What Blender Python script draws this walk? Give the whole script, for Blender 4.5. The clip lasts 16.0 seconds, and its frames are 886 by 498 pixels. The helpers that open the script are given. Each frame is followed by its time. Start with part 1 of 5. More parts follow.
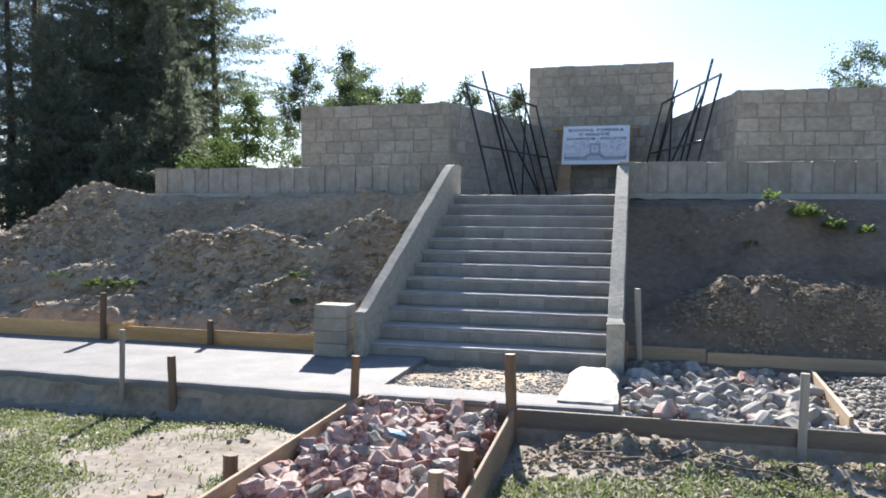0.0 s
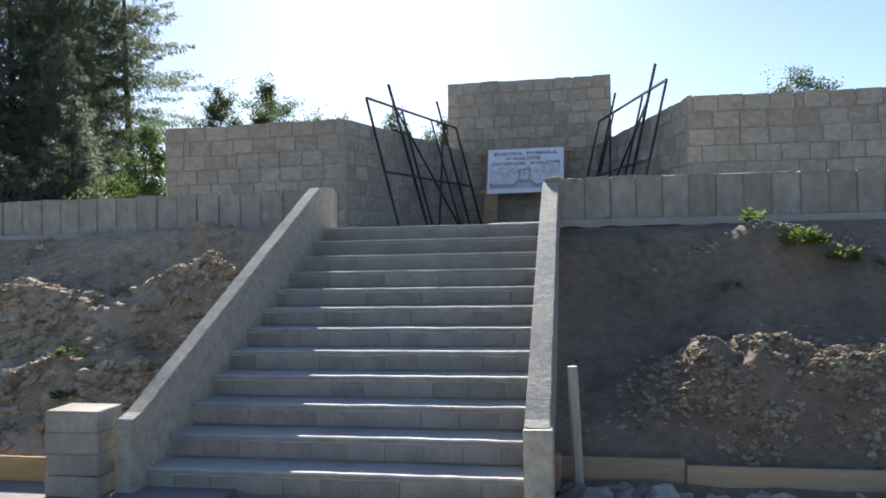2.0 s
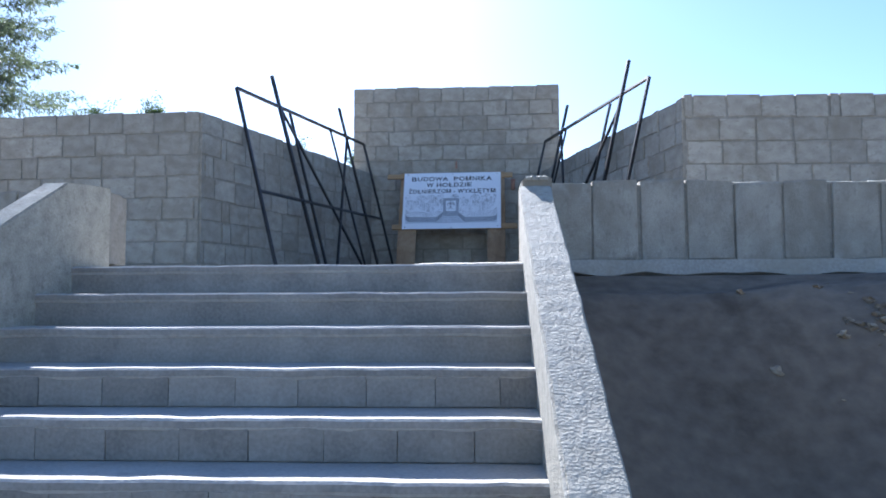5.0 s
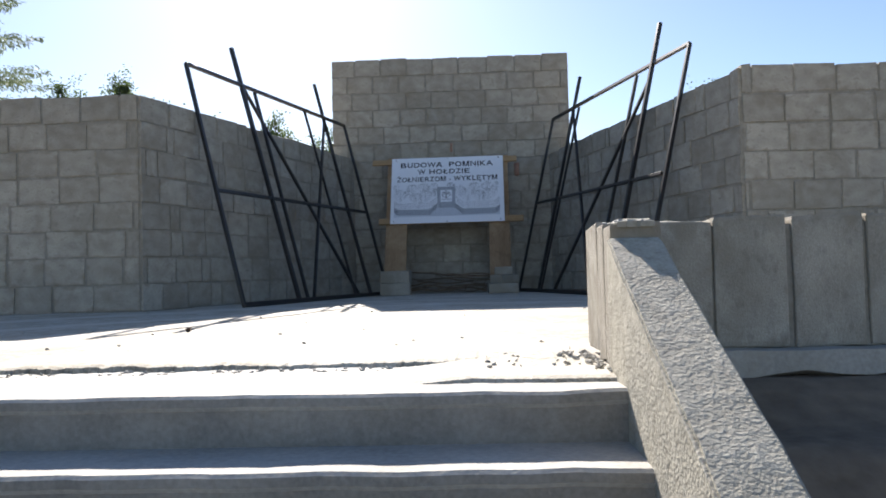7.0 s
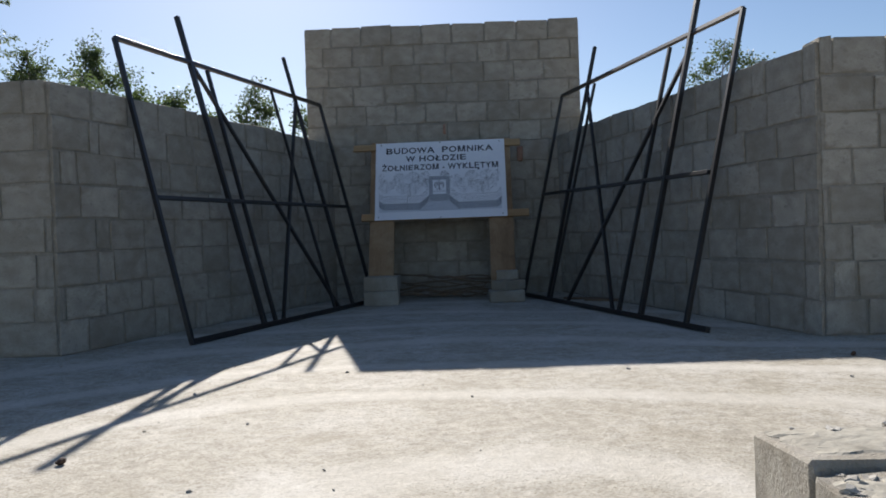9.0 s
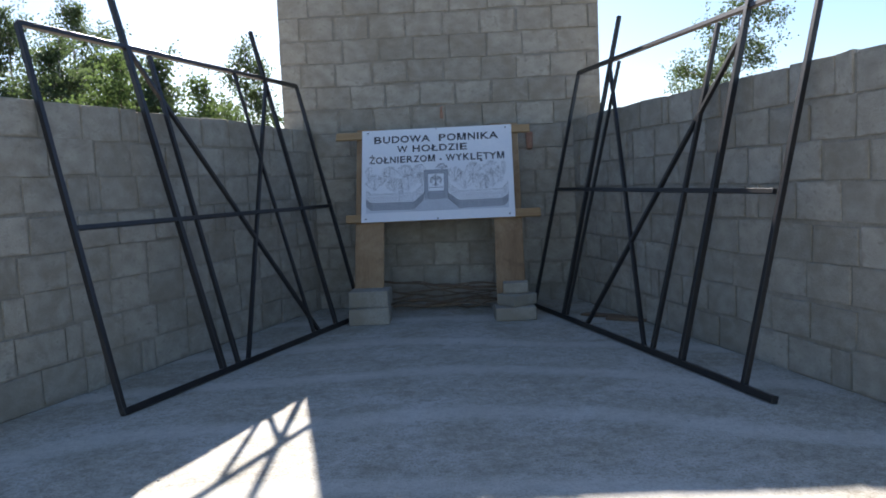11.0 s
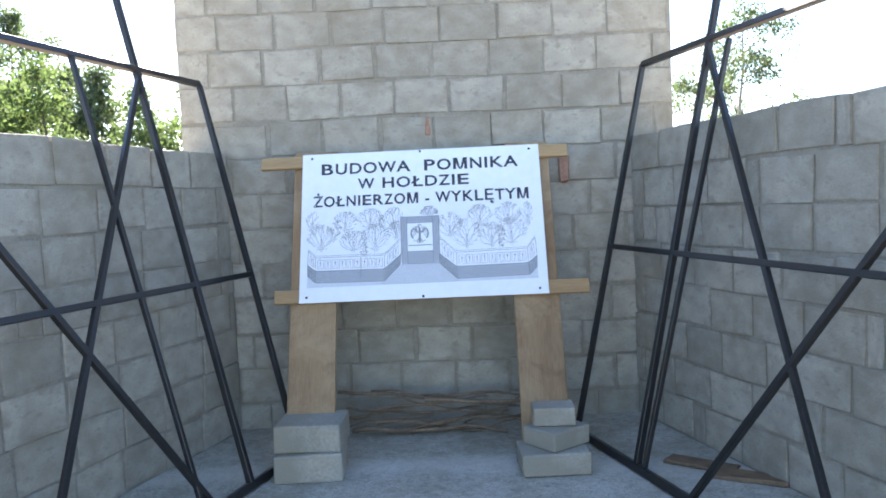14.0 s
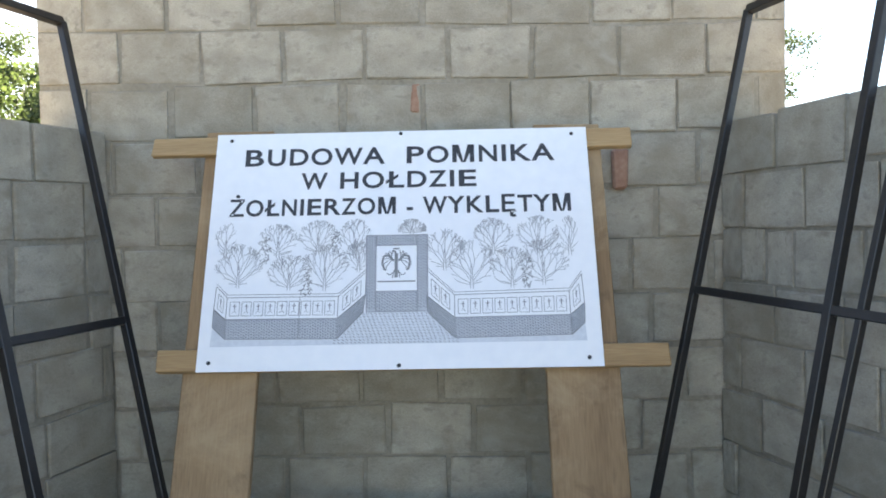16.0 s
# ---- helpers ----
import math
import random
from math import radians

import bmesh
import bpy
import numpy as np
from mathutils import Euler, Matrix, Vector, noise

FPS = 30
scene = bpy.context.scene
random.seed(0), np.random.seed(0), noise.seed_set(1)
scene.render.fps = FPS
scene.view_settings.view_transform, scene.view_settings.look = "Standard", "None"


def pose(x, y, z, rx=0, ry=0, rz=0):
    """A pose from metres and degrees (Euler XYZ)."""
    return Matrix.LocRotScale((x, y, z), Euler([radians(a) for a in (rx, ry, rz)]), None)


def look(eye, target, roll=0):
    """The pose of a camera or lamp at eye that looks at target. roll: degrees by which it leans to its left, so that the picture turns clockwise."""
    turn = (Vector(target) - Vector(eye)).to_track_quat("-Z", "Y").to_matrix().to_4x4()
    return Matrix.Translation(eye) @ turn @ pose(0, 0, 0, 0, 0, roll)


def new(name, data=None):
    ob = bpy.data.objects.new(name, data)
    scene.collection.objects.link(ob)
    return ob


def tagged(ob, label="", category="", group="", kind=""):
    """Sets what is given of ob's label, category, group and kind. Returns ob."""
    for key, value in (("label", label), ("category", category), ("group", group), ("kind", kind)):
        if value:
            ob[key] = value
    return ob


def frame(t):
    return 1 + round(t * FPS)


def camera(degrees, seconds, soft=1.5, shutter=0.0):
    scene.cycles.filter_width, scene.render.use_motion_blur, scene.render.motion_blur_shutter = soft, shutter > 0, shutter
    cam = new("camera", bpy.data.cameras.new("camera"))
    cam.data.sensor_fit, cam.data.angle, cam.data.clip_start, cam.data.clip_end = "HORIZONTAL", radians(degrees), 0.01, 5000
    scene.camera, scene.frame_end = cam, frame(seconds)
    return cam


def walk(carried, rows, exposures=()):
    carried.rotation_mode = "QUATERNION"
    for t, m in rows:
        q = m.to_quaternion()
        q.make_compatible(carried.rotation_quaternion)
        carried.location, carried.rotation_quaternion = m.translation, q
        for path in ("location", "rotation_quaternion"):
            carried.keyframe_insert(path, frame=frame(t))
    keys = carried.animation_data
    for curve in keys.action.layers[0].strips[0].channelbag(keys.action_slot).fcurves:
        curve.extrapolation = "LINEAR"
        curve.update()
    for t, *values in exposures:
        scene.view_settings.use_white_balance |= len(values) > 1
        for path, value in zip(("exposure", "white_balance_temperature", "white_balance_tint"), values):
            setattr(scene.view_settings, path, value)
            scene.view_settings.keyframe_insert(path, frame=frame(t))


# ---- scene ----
cam = camera(60.5, 16.0, soft=1.8)
PATH = [
    (0, (0.957, -7.386, 1.433), (0.467, -5.449, 1.35), 0.5),
    (0.5, (1.117, -6.692, 1.422), (0.641, -4.751, 1.499), 2.0),
    (1, (1.141, -5.935, 1.485), (0.681, -3.995, 1.641), -1.4),
    (1.5, (1.103, -5.182, 1.427), (0.708, -3.222, 1.483), -2.2),
    (2, (1.039, -4.354, 1.426), (0.689, -2.385, 1.449), -1.1),
    (2.5, (0.9, -3.629, 1.429), (0.591, -1.654, 1.49), -1.8),
    (3, (0.822, -2.901, 1.445), (0.594, -0.918, 1.574), -1.6),
    (3.5, (0.707, -2.262, 1.461), (0.498, -0.28, 1.631), -2.2),
    (4, (0.656, -1.649, 1.509), (0.518, 0.34, 1.664), -1.0),
    (6.5, (0.313, 0.771, 1.859), (0.203, 2.764, 1.979), -0.0),
    (7, (0.295, 1.114, 2.08), (0.217, 3.111, 2.141), -1.4),
    (7.5, (0.375, 1.522, 2.222), (0.3, 3.52, 2.244), 0.3),
    (8, (0.327, 1.858, 2.354), (0.226, 3.855, 2.336), -0.2),
    (8.5, (0.205, 2.227, 2.545), (0.117, 4.224, 2.504), -1.4),
    (9, (0.212, 2.592, 2.597), (0.157, 4.591, 2.558), -2.0),
    (11.5, (0.27, 4.365, 3.298), (0.192, 6.355, 3.116), -2.8),
    (12, (0.211, 4.887, 3.375), (0.134, 6.878, 3.197), -3.2),
    (12.5, (0.157, 5.432, 3.412), (0.102, 7.425, 3.251), -3.5),
    (13, (0.119, 5.992, 3.433), (0.07, 7.985, 3.272), -2.5),
    (13.5, (0.113, 6.489, 3.428), (0.075, 8.484, 3.292), -3.8),
    (14, (0.114, 7.068, 3.42), (0.101, 9.064, 3.299), -2.6),
    (14.5, (0.089, 7.563, 3.424), (0.068, 9.559, 3.301), -3.1),
    (15, (0.105, 8.071, 3.412), (0.087, 10.069, 3.326), -4.2),
    (15.5, (0.118, 8.544, 3.407), (0.124, 10.543, 3.337), -3.4),
    (16, (0.112, 9.008, 3.393), (0.121, 11.007, 3.319), -1.1),
]
EXPOSURES = [(0.0, 1.4, 6150, 14), (0.5, 1.9, 5450, 15), (1.0, 1.6, 5000, 14), (1.5, 0.95, 5950, 14), (2.0, 1.23, 6250, 15), (2.5, 1.83, 5700, 16), (3.0, 2.3, 5350, 15), (4.0, 1.75, 5350, 15), (6.5, 1.5, 5950, 14), (7.0, 1.2, 6450, 14), (7.5, 0.8, 6450, 12), (8.0, 0.62, 6300, 11), (8.5, 0.52, 6350, 12), (9.0, 0.55, 6300, 13), (11.5, 1.9, 6200, 14), (12.5, 2.9, 6350, 14), (13.5, 3.0, 6350, 14), (14.5, 3.05, 6900, 12), (15.0, 2.95, 7250, 13), (16.0, 2.92, 7800, 13)]
walk(cam, [(t, look(eye, target, roll)) for t, eye, target, roll in PATH], EXPOSURES)
SKY_STRENGTH, SUN_STRENGTH = 0.068, 5.2
# ---------- world, sun ----------
SUN_FROM = Vector((-1.37, 5.58, 3.61)).normalized()
world = bpy.data.worlds.new("sky")
scene.world = world
world.use_nodes = True
wn = world.node_tree.nodes
sky = wn.new("ShaderNodeTexSky")
sky.sky_type = 'NISHITA'
sky.sun_disc = False
sky.sun_elevation = math.asin(SUN_FROM.z)
sky.sun_rotation = math.atan2(SUN_FROM.x, SUN_FROM.y)
sky.air_density, sky.dust_density, sky.ozone_density = 1.0, 0.4, 3.0
wn["Background"].inputs[1].default_value = SKY_STRENGTH
world.node_tree.links.new(sky.outputs[0], wn["Background"].inputs[0])
sun = new("sun", bpy.data.lights.new("sun", 'SUN'))
sun.data.energy, sun.data.angle, sun.data.color = SUN_STRENGTH, radians(0.5), (1.0, 0.94, 0.84)
sun.matrix_world = look((0, 0, 30), Vector((0, 0, 30)) - SUN_FROM)


# ---------- materials ----------
def mat(name, dark, light, coarse=1.5, fine=40.0, rough=0.85, bump=0.3, metal=0.0, spread=0.0, island=0.0, spots=None, spot_scale=6.0, spot_at=0.62, depth=0.01, swirl=0.0):
    """A surface of two tones mixed by noise at two scales, with relief; spread varies it from object to object, island from piece to piece."""
    m = bpy.data.materials.new(name)
    m.use_nodes = True
    n, l = m.node_tree.nodes, m.node_tree.links
    b = n["Principled BSDF"]
    b.inputs["Roughness"].default_value, b.inputs["Metallic"].default_value = rough, metal
    tc = n.new("ShaderNodeTexCoord")
    vec = tc.outputs["Object"]
    if spread:
        oi = n.new("ShaderNodeObjectInfo")
        add = n.new("ShaderNodeVectorMath")
        mul = n.new("ShaderNodeVectorMath")
        mul.operation, mul.inputs[1].default_value = 'MULTIPLY', (37.0, 53.0, 71.0)
        l.new(oi.outputs["Random"], mul.inputs[0])
        l.new(vec, add.inputs[0])
        l.new(mul.outputs[0], add.inputs[1])
        vec = add.outputs[0]
    n1, n2 = n.new("ShaderNodeTexNoise"), n.new("ShaderNodeTexNoise")
    n1.inputs["Scale"].default_value, n1.inputs["Detail"].default_value = coarse, 6.0
    n1.inputs["Distortion"].default_value = swirl
    n2.inputs["Scale"].default_value, n2.inputs["Detail"].default_value = fine, 4.0
    l.new(vec, n1.inputs["Vector"])
    l.new(vec, n2.inputs["Vector"])
    mixf = n.new("ShaderNodeMath")
    mixf.operation = 'MULTIPLY_ADD'
    mixf.inputs[1].default_value = 0.45
    l.new(n2.outputs["Fac"], mixf.inputs[0])
    half = n.new("ShaderNodeMath")
    half.operation, half.inputs[1].default_value = 'MULTIPLY', 0.55
    l.new(n1.outputs["Fac"], half.inputs[0])
    l.new(half.outputs[0], mixf.inputs[2])
    fac = mixf.outputs[0]
    for amount, kind in ((spread, "o"), (island, "i")):
        if amount:
            src = n.new("ShaderNodeObjectInfo").outputs["Random"] if kind == "o" else n.new("ShaderNodeNewGeometry").outputs["Random Per Island"]
            ma = n.new("ShaderNodeMath")
            ma.operation, ma.inputs[1].default_value = 'MULTIPLY_ADD', amount
            l.new(src, ma.inputs[0])
            sub = n.new("ShaderNodeMath")
            sub.operation, sub.inputs[1].default_value = 'SUBTRACT', amount * 0.5
            l.new(fac, sub.inputs[0])
            l.new(sub.outputs[0], ma.inputs[2])
            fac = ma.outputs[0]
    ramp = n.new("ShaderNodeValToRGB")
    ramp.color_ramp.elements[0].position, ramp.color_ramp.elements[0].color = 0.3, (*dark, 1)
    ramp.color_ramp.elements[1].position, ramp.color_ramp.elements[1].color = 0.7, (*light, 1)
    l.new(fac, ramp.inputs[0])
    col = ramp.outputs[0]
    if spots:
        n3 = n.new("ShaderNodeTexNoise")
        n3.inputs["Scale"].default_value, n3.inputs["Detail"].default_value, n3.inputs["Roughness"].default_value = spot_scale, 8.0, 0.65
        l.new(vec, n3.inputs["Vector"])
        r3 = n.new("ShaderNodeValToRGB")
        r3.color_ramp.elements[0].position, r3.color_ramp.elements[1].position = spot_at - 0.06, spot_at + 0.16
        l.new(n3.outputs["Fac"], r3.inputs[0])
        mx = n.new("ShaderNodeMix")
        mx.data_type = 'RGBA'
        mx.inputs["B"].default_value = (*spots, 1)
        l.new(r3.outputs[0], mx.inputs["Factor"])
        l.new(col, mx.inputs["A"])
        col = mx.outputs["Result"]
    l.new(col, b.inputs["Base Color"])
    if bump:
        bp = n.new("ShaderNodeBump")
        bp.inputs["Strength"].default_value, bp.inputs["Distance"].default_value = bump, depth
        l.new(mixf.outputs[0], bp.inputs["Height"])
        l.new(bp.outputs[0], b.inputs["Normal"])
    return m


def wood_mat(name, dark, light, axis=2, rough=0.75, knots=0.5):
    """Sawn timber: grain drawn out along one axis, with a few knots."""
    m = mat(name, dark, light, coarse=2.5, fine=30.0, rough=rough, bump=0.25, spread=0.25, spots=tuple(c * knots for c in dark), spot_scale=5.0, spot_at=0.68, depth=0.004)
    n, l = m.node_tree.nodes, m.node_tree.links
    mp = n.new("ShaderNodeMapping")
    sc = [14.0, 14.0, 14.0]
    sc[axis] = 1.0
    mp.inputs["Scale"].default_value = sc
    tc = n["Texture Coordinate"]
    for link in list(l):
        if link.from_socket == tc.outputs["Object"]:
            target = link.to_socket
            l.remove(link)
            l.new(mp.outputs[0], target)
    l.new(tc.outputs["Object"], mp.inputs["Vector"])
    for nd in n:
        if nd.bl_idname == "ShaderNodeTexNoise":
            nd.inputs["Scale"].default_value *= 0.35
    return m


M_BLOCK = mat("concrete_block", (0.245, 0.22, 0.178), (0.47, 0.436, 0.368), coarse=3.0, fine=60.0, rough=0.9, bump=0.9, spread=0.2, spots=(0.23, 0.21, 0.175), spot_scale=6.0, spot_at=0.58)


def smear_edges(m, colour, amount):
    """Mortar dragged over the edges of a block: the block's own unit box tells how near an edge is, broken up by noise."""
    n, l = m.node_tree.nodes, m.node_tree.links
    tc = n["Texture Coordinate"]
    sep = n.new("ShaderNodeSeparateXYZ")
    l.new(tc.outputs["Object"], sep.inputs[0])
    near = []
    for axis in ("X", "Z"):
        a = n.new("ShaderNodeMath")
        a.operation, a.inputs[1].default_value = 'SUBTRACT', 0.5
        b = n.new("ShaderNodeMath")
        b.operation = 'ABSOLUTE'
        l.new(sep.outputs[axis], a.inputs[0])
        l.new(a.outputs[0], b.inputs[0])
        near.append(b)
    wide = n.new("ShaderNodeMath")
    wide.operation, wide.inputs[1].default_value, wide.inputs[2].default_value = 'MULTIPLY_ADD', 1.25, -0.125
    l.new(near[0].outputs[0], wide.inputs[0])
    top = n.new("ShaderNodeMath")
    top.operation = 'MAXIMUM'
    l.new(wide.outputs[0], top.inputs[0])
    l.new(near[1].outputs[0], top.inputs[1])
    oi = n.new("ShaderNodeObjectInfo")
    nz = n.new("ShaderNodeTexNoise")
    nz.noise_dimensions = '4D'
    nz.inputs["Scale"].default_value, nz.inputs["Detail"].default_value = 3.2, 5.0
    wmul = n.new("ShaderNodeMath")
    wmul.operation, wmul.inputs[1].default_value = 'MULTIPLY', 91.0
    l.new(oi.outputs["Random"], wmul.inputs[0])
    l.new(wmul.outputs[0], nz.inputs["W"])
    l.new(tc.outputs["Object"], nz.inputs["Vector"])
    sm = n.new("ShaderNodeMath")
    sm.operation, sm.inputs[1].default_value = 'MULTIPLY_ADD', 0.8
    l.new(nz.outputs["Fac"], sm.inputs[0])
    l.new(top.outputs[0], sm.inputs[2])
    rp = n.new("ShaderNodeMapRange")
    rp.inputs["From Min"].default_value, rp.inputs["From Max"].default_value, rp.inputs["To Max"].default_value = 0.84, 0.98, amount
    l.new(sm.outputs[0], rp.inputs["Value"])
    base = n["Principled BSDF"].inputs["Base Color"]
    src = base.links[0].from_socket
    mx = n.new("ShaderNodeMix")
    mx.data_type = 'RGBA'
    mx.inputs["B"].default_value = (*colour, 1)
    l.new(rp.outputs[0], mx.inputs["Factor"])
    l.new(src, mx.inputs["A"])
    l.new(mx.outputs["Result"], base)


smear_edges(M_BLOCK, (0.275, 0.245, 0.192), 0.85)


def grime(m, colour, scale, at, amount):
    """Smears and stains that run on over blocks and joints alike."""
    n, l = m.node_tree.nodes, m.node_tree.links
    geo = n.new("ShaderNodeNewGeometry")
    nz = n.new("ShaderNodeTexNoise")
    nz.inputs["Scale"].default_value, nz.inputs["Detail"].default_value, nz.inputs["Roughness"].default_value, nz.inputs["Distortion"].default_value = scale, 7.0, 0.68, 0.6
    l.new(geo.outputs["Position"], nz.inputs["Vector"])
    rp = n.new("ShaderNodeMapRange")
    rp.inputs["From Min"].default_value, rp.inputs["From Max"].default_value, rp.inputs["To Max"].default_value = at - 0.05, at + 0.13, amount
    l.new(nz.outputs["Fac"], rp.inputs["Value"])
    base = n["Principled BSDF"].inputs["Base Color"]
    src = base.links[0].from_socket
    mx = n.new("ShaderNodeMix")
    mx.data_type = 'RGBA'
    mx.inputs["B"].default_value = (*colour, 1)
    l.new(rp.outputs[0], mx.inputs["Factor"])
    l.new(src, mx.inputs["A"])
    l.new(mx.outputs["Result"], base)


M_MORTAR = mat("mortar", (0.185, 0.168, 0.135), (0.35, 0.322, 0.272), coarse=6.0, fine=60.0, bump=0.7)
for wall_surface in (M_BLOCK, M_MORTAR):
    grime(wall_surface, (0.235, 0.205, 0.155), 2.3, 0.53, 0.6)
    grime(wall_surface, (0.40, 0.375, 0.325), 5.0, 0.60, 0.55)
# treads paler than risers: sun on the treads is put into the colour
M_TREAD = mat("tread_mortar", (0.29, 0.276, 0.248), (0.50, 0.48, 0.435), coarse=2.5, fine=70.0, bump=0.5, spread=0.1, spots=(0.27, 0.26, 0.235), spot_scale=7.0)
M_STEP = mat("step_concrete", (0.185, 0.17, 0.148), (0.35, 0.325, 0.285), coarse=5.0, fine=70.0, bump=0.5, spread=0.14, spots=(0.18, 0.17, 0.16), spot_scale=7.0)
M_CAST = mat("cast_concrete", (0.29, 0.275, 0.245), (0.50, 0.48, 0.435), coarse=1.2, fine=60.0, bump=0.5, spots=(0.36, 0.32, 0.25), spot_scale=1.4, spot_at=0.55)
M_FLOOR = mat("floor_concrete", (0.26, 0.235, 0.182), (0.53, 0.49, 0.405), coarse=16.0, fine=90.0, rough=0.85, bump=1.0, spots=(0.27, 0.235, 0.165), spot_scale=1.9, spot_at=0.6, depth=0.008)
M_SLAB = mat("path_concrete", (0.125, 0.122, 0.117), (0.265, 0.258, 0.245), coarse=3.0, fine=45.0, bump=0.5, spots=(0.21, 0.20, 0.18), spot_scale=1.6, spot_at=0.56)
M_CAP = mat("mortar_sheet", (0.24, 0.22, 0.175), (0.43, 0.40, 0.325), coarse=6.0, fine=60.0, bump=0.7, spots=(0.16, 0.145, 0.11), spot_scale=9.0, spot_at=0.6)
M_RENDER = mat("rough_render", (0.27, 0.25, 0.195), (0.49, 0.455, 0.37), coarse=14.0, fine=95.0, bump=1.0, spots=(0.22, 0.20, 0.155), spot_scale=30.0, spot_at=0.6, depth=0.011)
grime(M_FLOOR, (0.55, 0.525, 0.46), 0.9, 0.53, 0.45)
grime(M_FLOOR, (0.60, 0.575, 0.52), 2.1, 0.53, 0.55)
grime(M_FLOOR, (0.20, 0.175, 0.13), 2.9, 0.62, 0.3)
grime(M_FLOOR, (0.22, 0.19, 0.135), 13.0, 0.58, 0.6)
grime(M_FLOOR, (0.19, 0.165, 0.12), 33.0, 0.57, 0.65)


def trowel(m, colour, amount):
    """Curved pale streaks of slurry left by a trowel."""
    n, l = m.node_tree.nodes, m.node_tree.links
    geo = n.new("ShaderNodeNewGeometry")
    wv = n.new("ShaderNodeTexWave")
    wv.wave_type, wv.rings_direction = 'RINGS', 'Z'
    mp = n.new("ShaderNodeMapping")
    mp.inputs["Location"].default_value = (-0.4, -4.3, 0.0)
    wv.inputs["Scale"].default_value, wv.inputs["Distortion"].default_value, wv.inputs["Detail"].default_value, wv.inputs["Detail Scale"].default_value = 0.26, 15.0, 2.5, 0.45
    l.new(geo.outputs["Position"], mp.inputs["Vector"])
    l.new(mp.outputs[0], wv.inputs["Vector"])
    rp = n.new("ShaderNodeMapRange")
    rp.inputs["From Min"].default_value, rp.inputs["From Max"].default_value, rp.inputs["To Max"].default_value = 0.78, 0.99, amount
    l.new(wv.outputs["Fac"], rp.inputs["Value"])
    base = n["Principled BSDF"].inputs["Base Color"]
    src = base.links[0].from_socket
    mx = n.new("ShaderNodeMix")
    mx.data_type = 'RGBA'
    mx.inputs["B"].default_value = (*colour, 1)
    l.new(rp.outputs[0], mx.inputs["Factor"])
    l.new(src, mx.inputs["A"])
    l.new(mx.outputs["Result"], base)


grime(M_FLOOR, (0.16, 0.135, 0.09), 70.0, 0.55, 0.75)
trowel(M_FLOOR, (0.66, 0.63, 0.56), 0.35)
M_EARTH = mat("sandy_earth", (0.18, 0.135, 0.09), (0.48, 0.385, 0.265), coarse=0.8, fine=14.0, rough=0.97, bump=0.9, spots=(0.10, 0.072, 0.045), spot_scale=2.2, spot_at=0.6, depth=0.03)
M_SOIL = mat("dark_soil", (0.105, 0.078, 0.054), (0.26, 0.20, 0.142), coarse=0.9, fine=14.0, rough=0.97, bump=0.9, spots=(0.06, 0.045, 0.03), spot_scale=2.0, spot_at=0.6, depth=0.03)
M_SAND = mat("trampled_sand", (0.14, 0.118, 0.09), (0.37, 0.33, 0.27), coarse=0.9, fine=18.0, rough=0.97, bump=0.8, spots=(0.17, 0.125, 0.08), spot_scale=2.6, spot_at=0.6, depth=0.02)
M_CLOD = mat("earth_clod", (0.20, 0.150, 0.10), (0.52, 0.42, 0.29), coarse=5.0, fine=40.0, rough=0.97, bump=1.0, island=0.25)
M_SOILCLOD = mat("soil_clod", (0.14, 0.105, 0.07), (0.42, 0.335, 0.225), coarse=5.0, fine=40.0, rough=0.97, bump=1.0, island=0.3)
M_STEEL = mat("dark_steel", (0.012, 0.012, 0.013), (0.028, 0.025, 0.024), coarse=6.0, fine=60.0, rough=0.33, bump=0.12, metal=0.0, depth=0.002)
M_STEEL.node_tree.nodes["Principled BSDF"].inputs["Specular IOR Level"].default_value = 0.42
M_PLANK = wood_mat("pine_plank", (0.165, 0.095, 0.045), (0.31, 0.198, 0.105), axis=1, knots=0.3)
grime(M_PLANK, (0.10, 0.05, 0.022), 4.2, 0.62, 0.75)
grime(M_PLANK, (0.42, 0.30, 0.175), 2.2, 0.52, 0.6)
M_CROSSBAR = wood_mat("crossbar_pine", (0.26, 0.155, 0.07), (0.44, 0.29, 0.145), axis=0)
M_BOARD = wood_mat("formwork_board", (0.19, 0.135, 0.085), (0.42, 0.315, 0.20), axis=0)
M_FRESH = wood_mat("fresh_board", (0.36, 0.20, 0.075), (0.66, 0.42, 0.18), axis=0)
# damp wood, with the shade on its front also darkened into the colour
M_DAMP_SHADED = wood_mat("damp_board", (0.11, 0.088, 0.065), (0.23, 0.19, 0.145), axis=0)
M_GREYWOOD = wood_mat("greyed_wood", (0.20, 0.175, 0.14), (0.44, 0.40, 0.33))
M_TWIG = mat("dry_twig", (0.08, 0.052, 0.033), (0.26, 0.185, 0.12), coarse=6.0, fine=40.0, bump=0.6)
M_STAKE = wood_mat("stake_wood", (0.085, 0.052, 0.033), (0.23, 0.145, 0.08))
M_BRICK = mat("broken_brick", (0.22, 0.075, 0.052), (0.47, 0.31, 0.255), coarse=6.0, fine=50.0, bump=0.7, spread=0.9, spots=(0.48, 0.44, 0.40), spot_scale=5.0, spot_at=0.5)
M_STONE = mat("rubble_stone", (0.18, 0.162, 0.138), (0.43, 0.40, 0.35), coarse=5.0, fine=50.0, bump=0.7, spread=0.5)
M_GRAVEL = mat("grey_gravel", (0.16, 0.145, 0.12), (0.40, 0.37, 0.32), coarse=7.0, fine=50.0, bump=0.7, island=0.4)
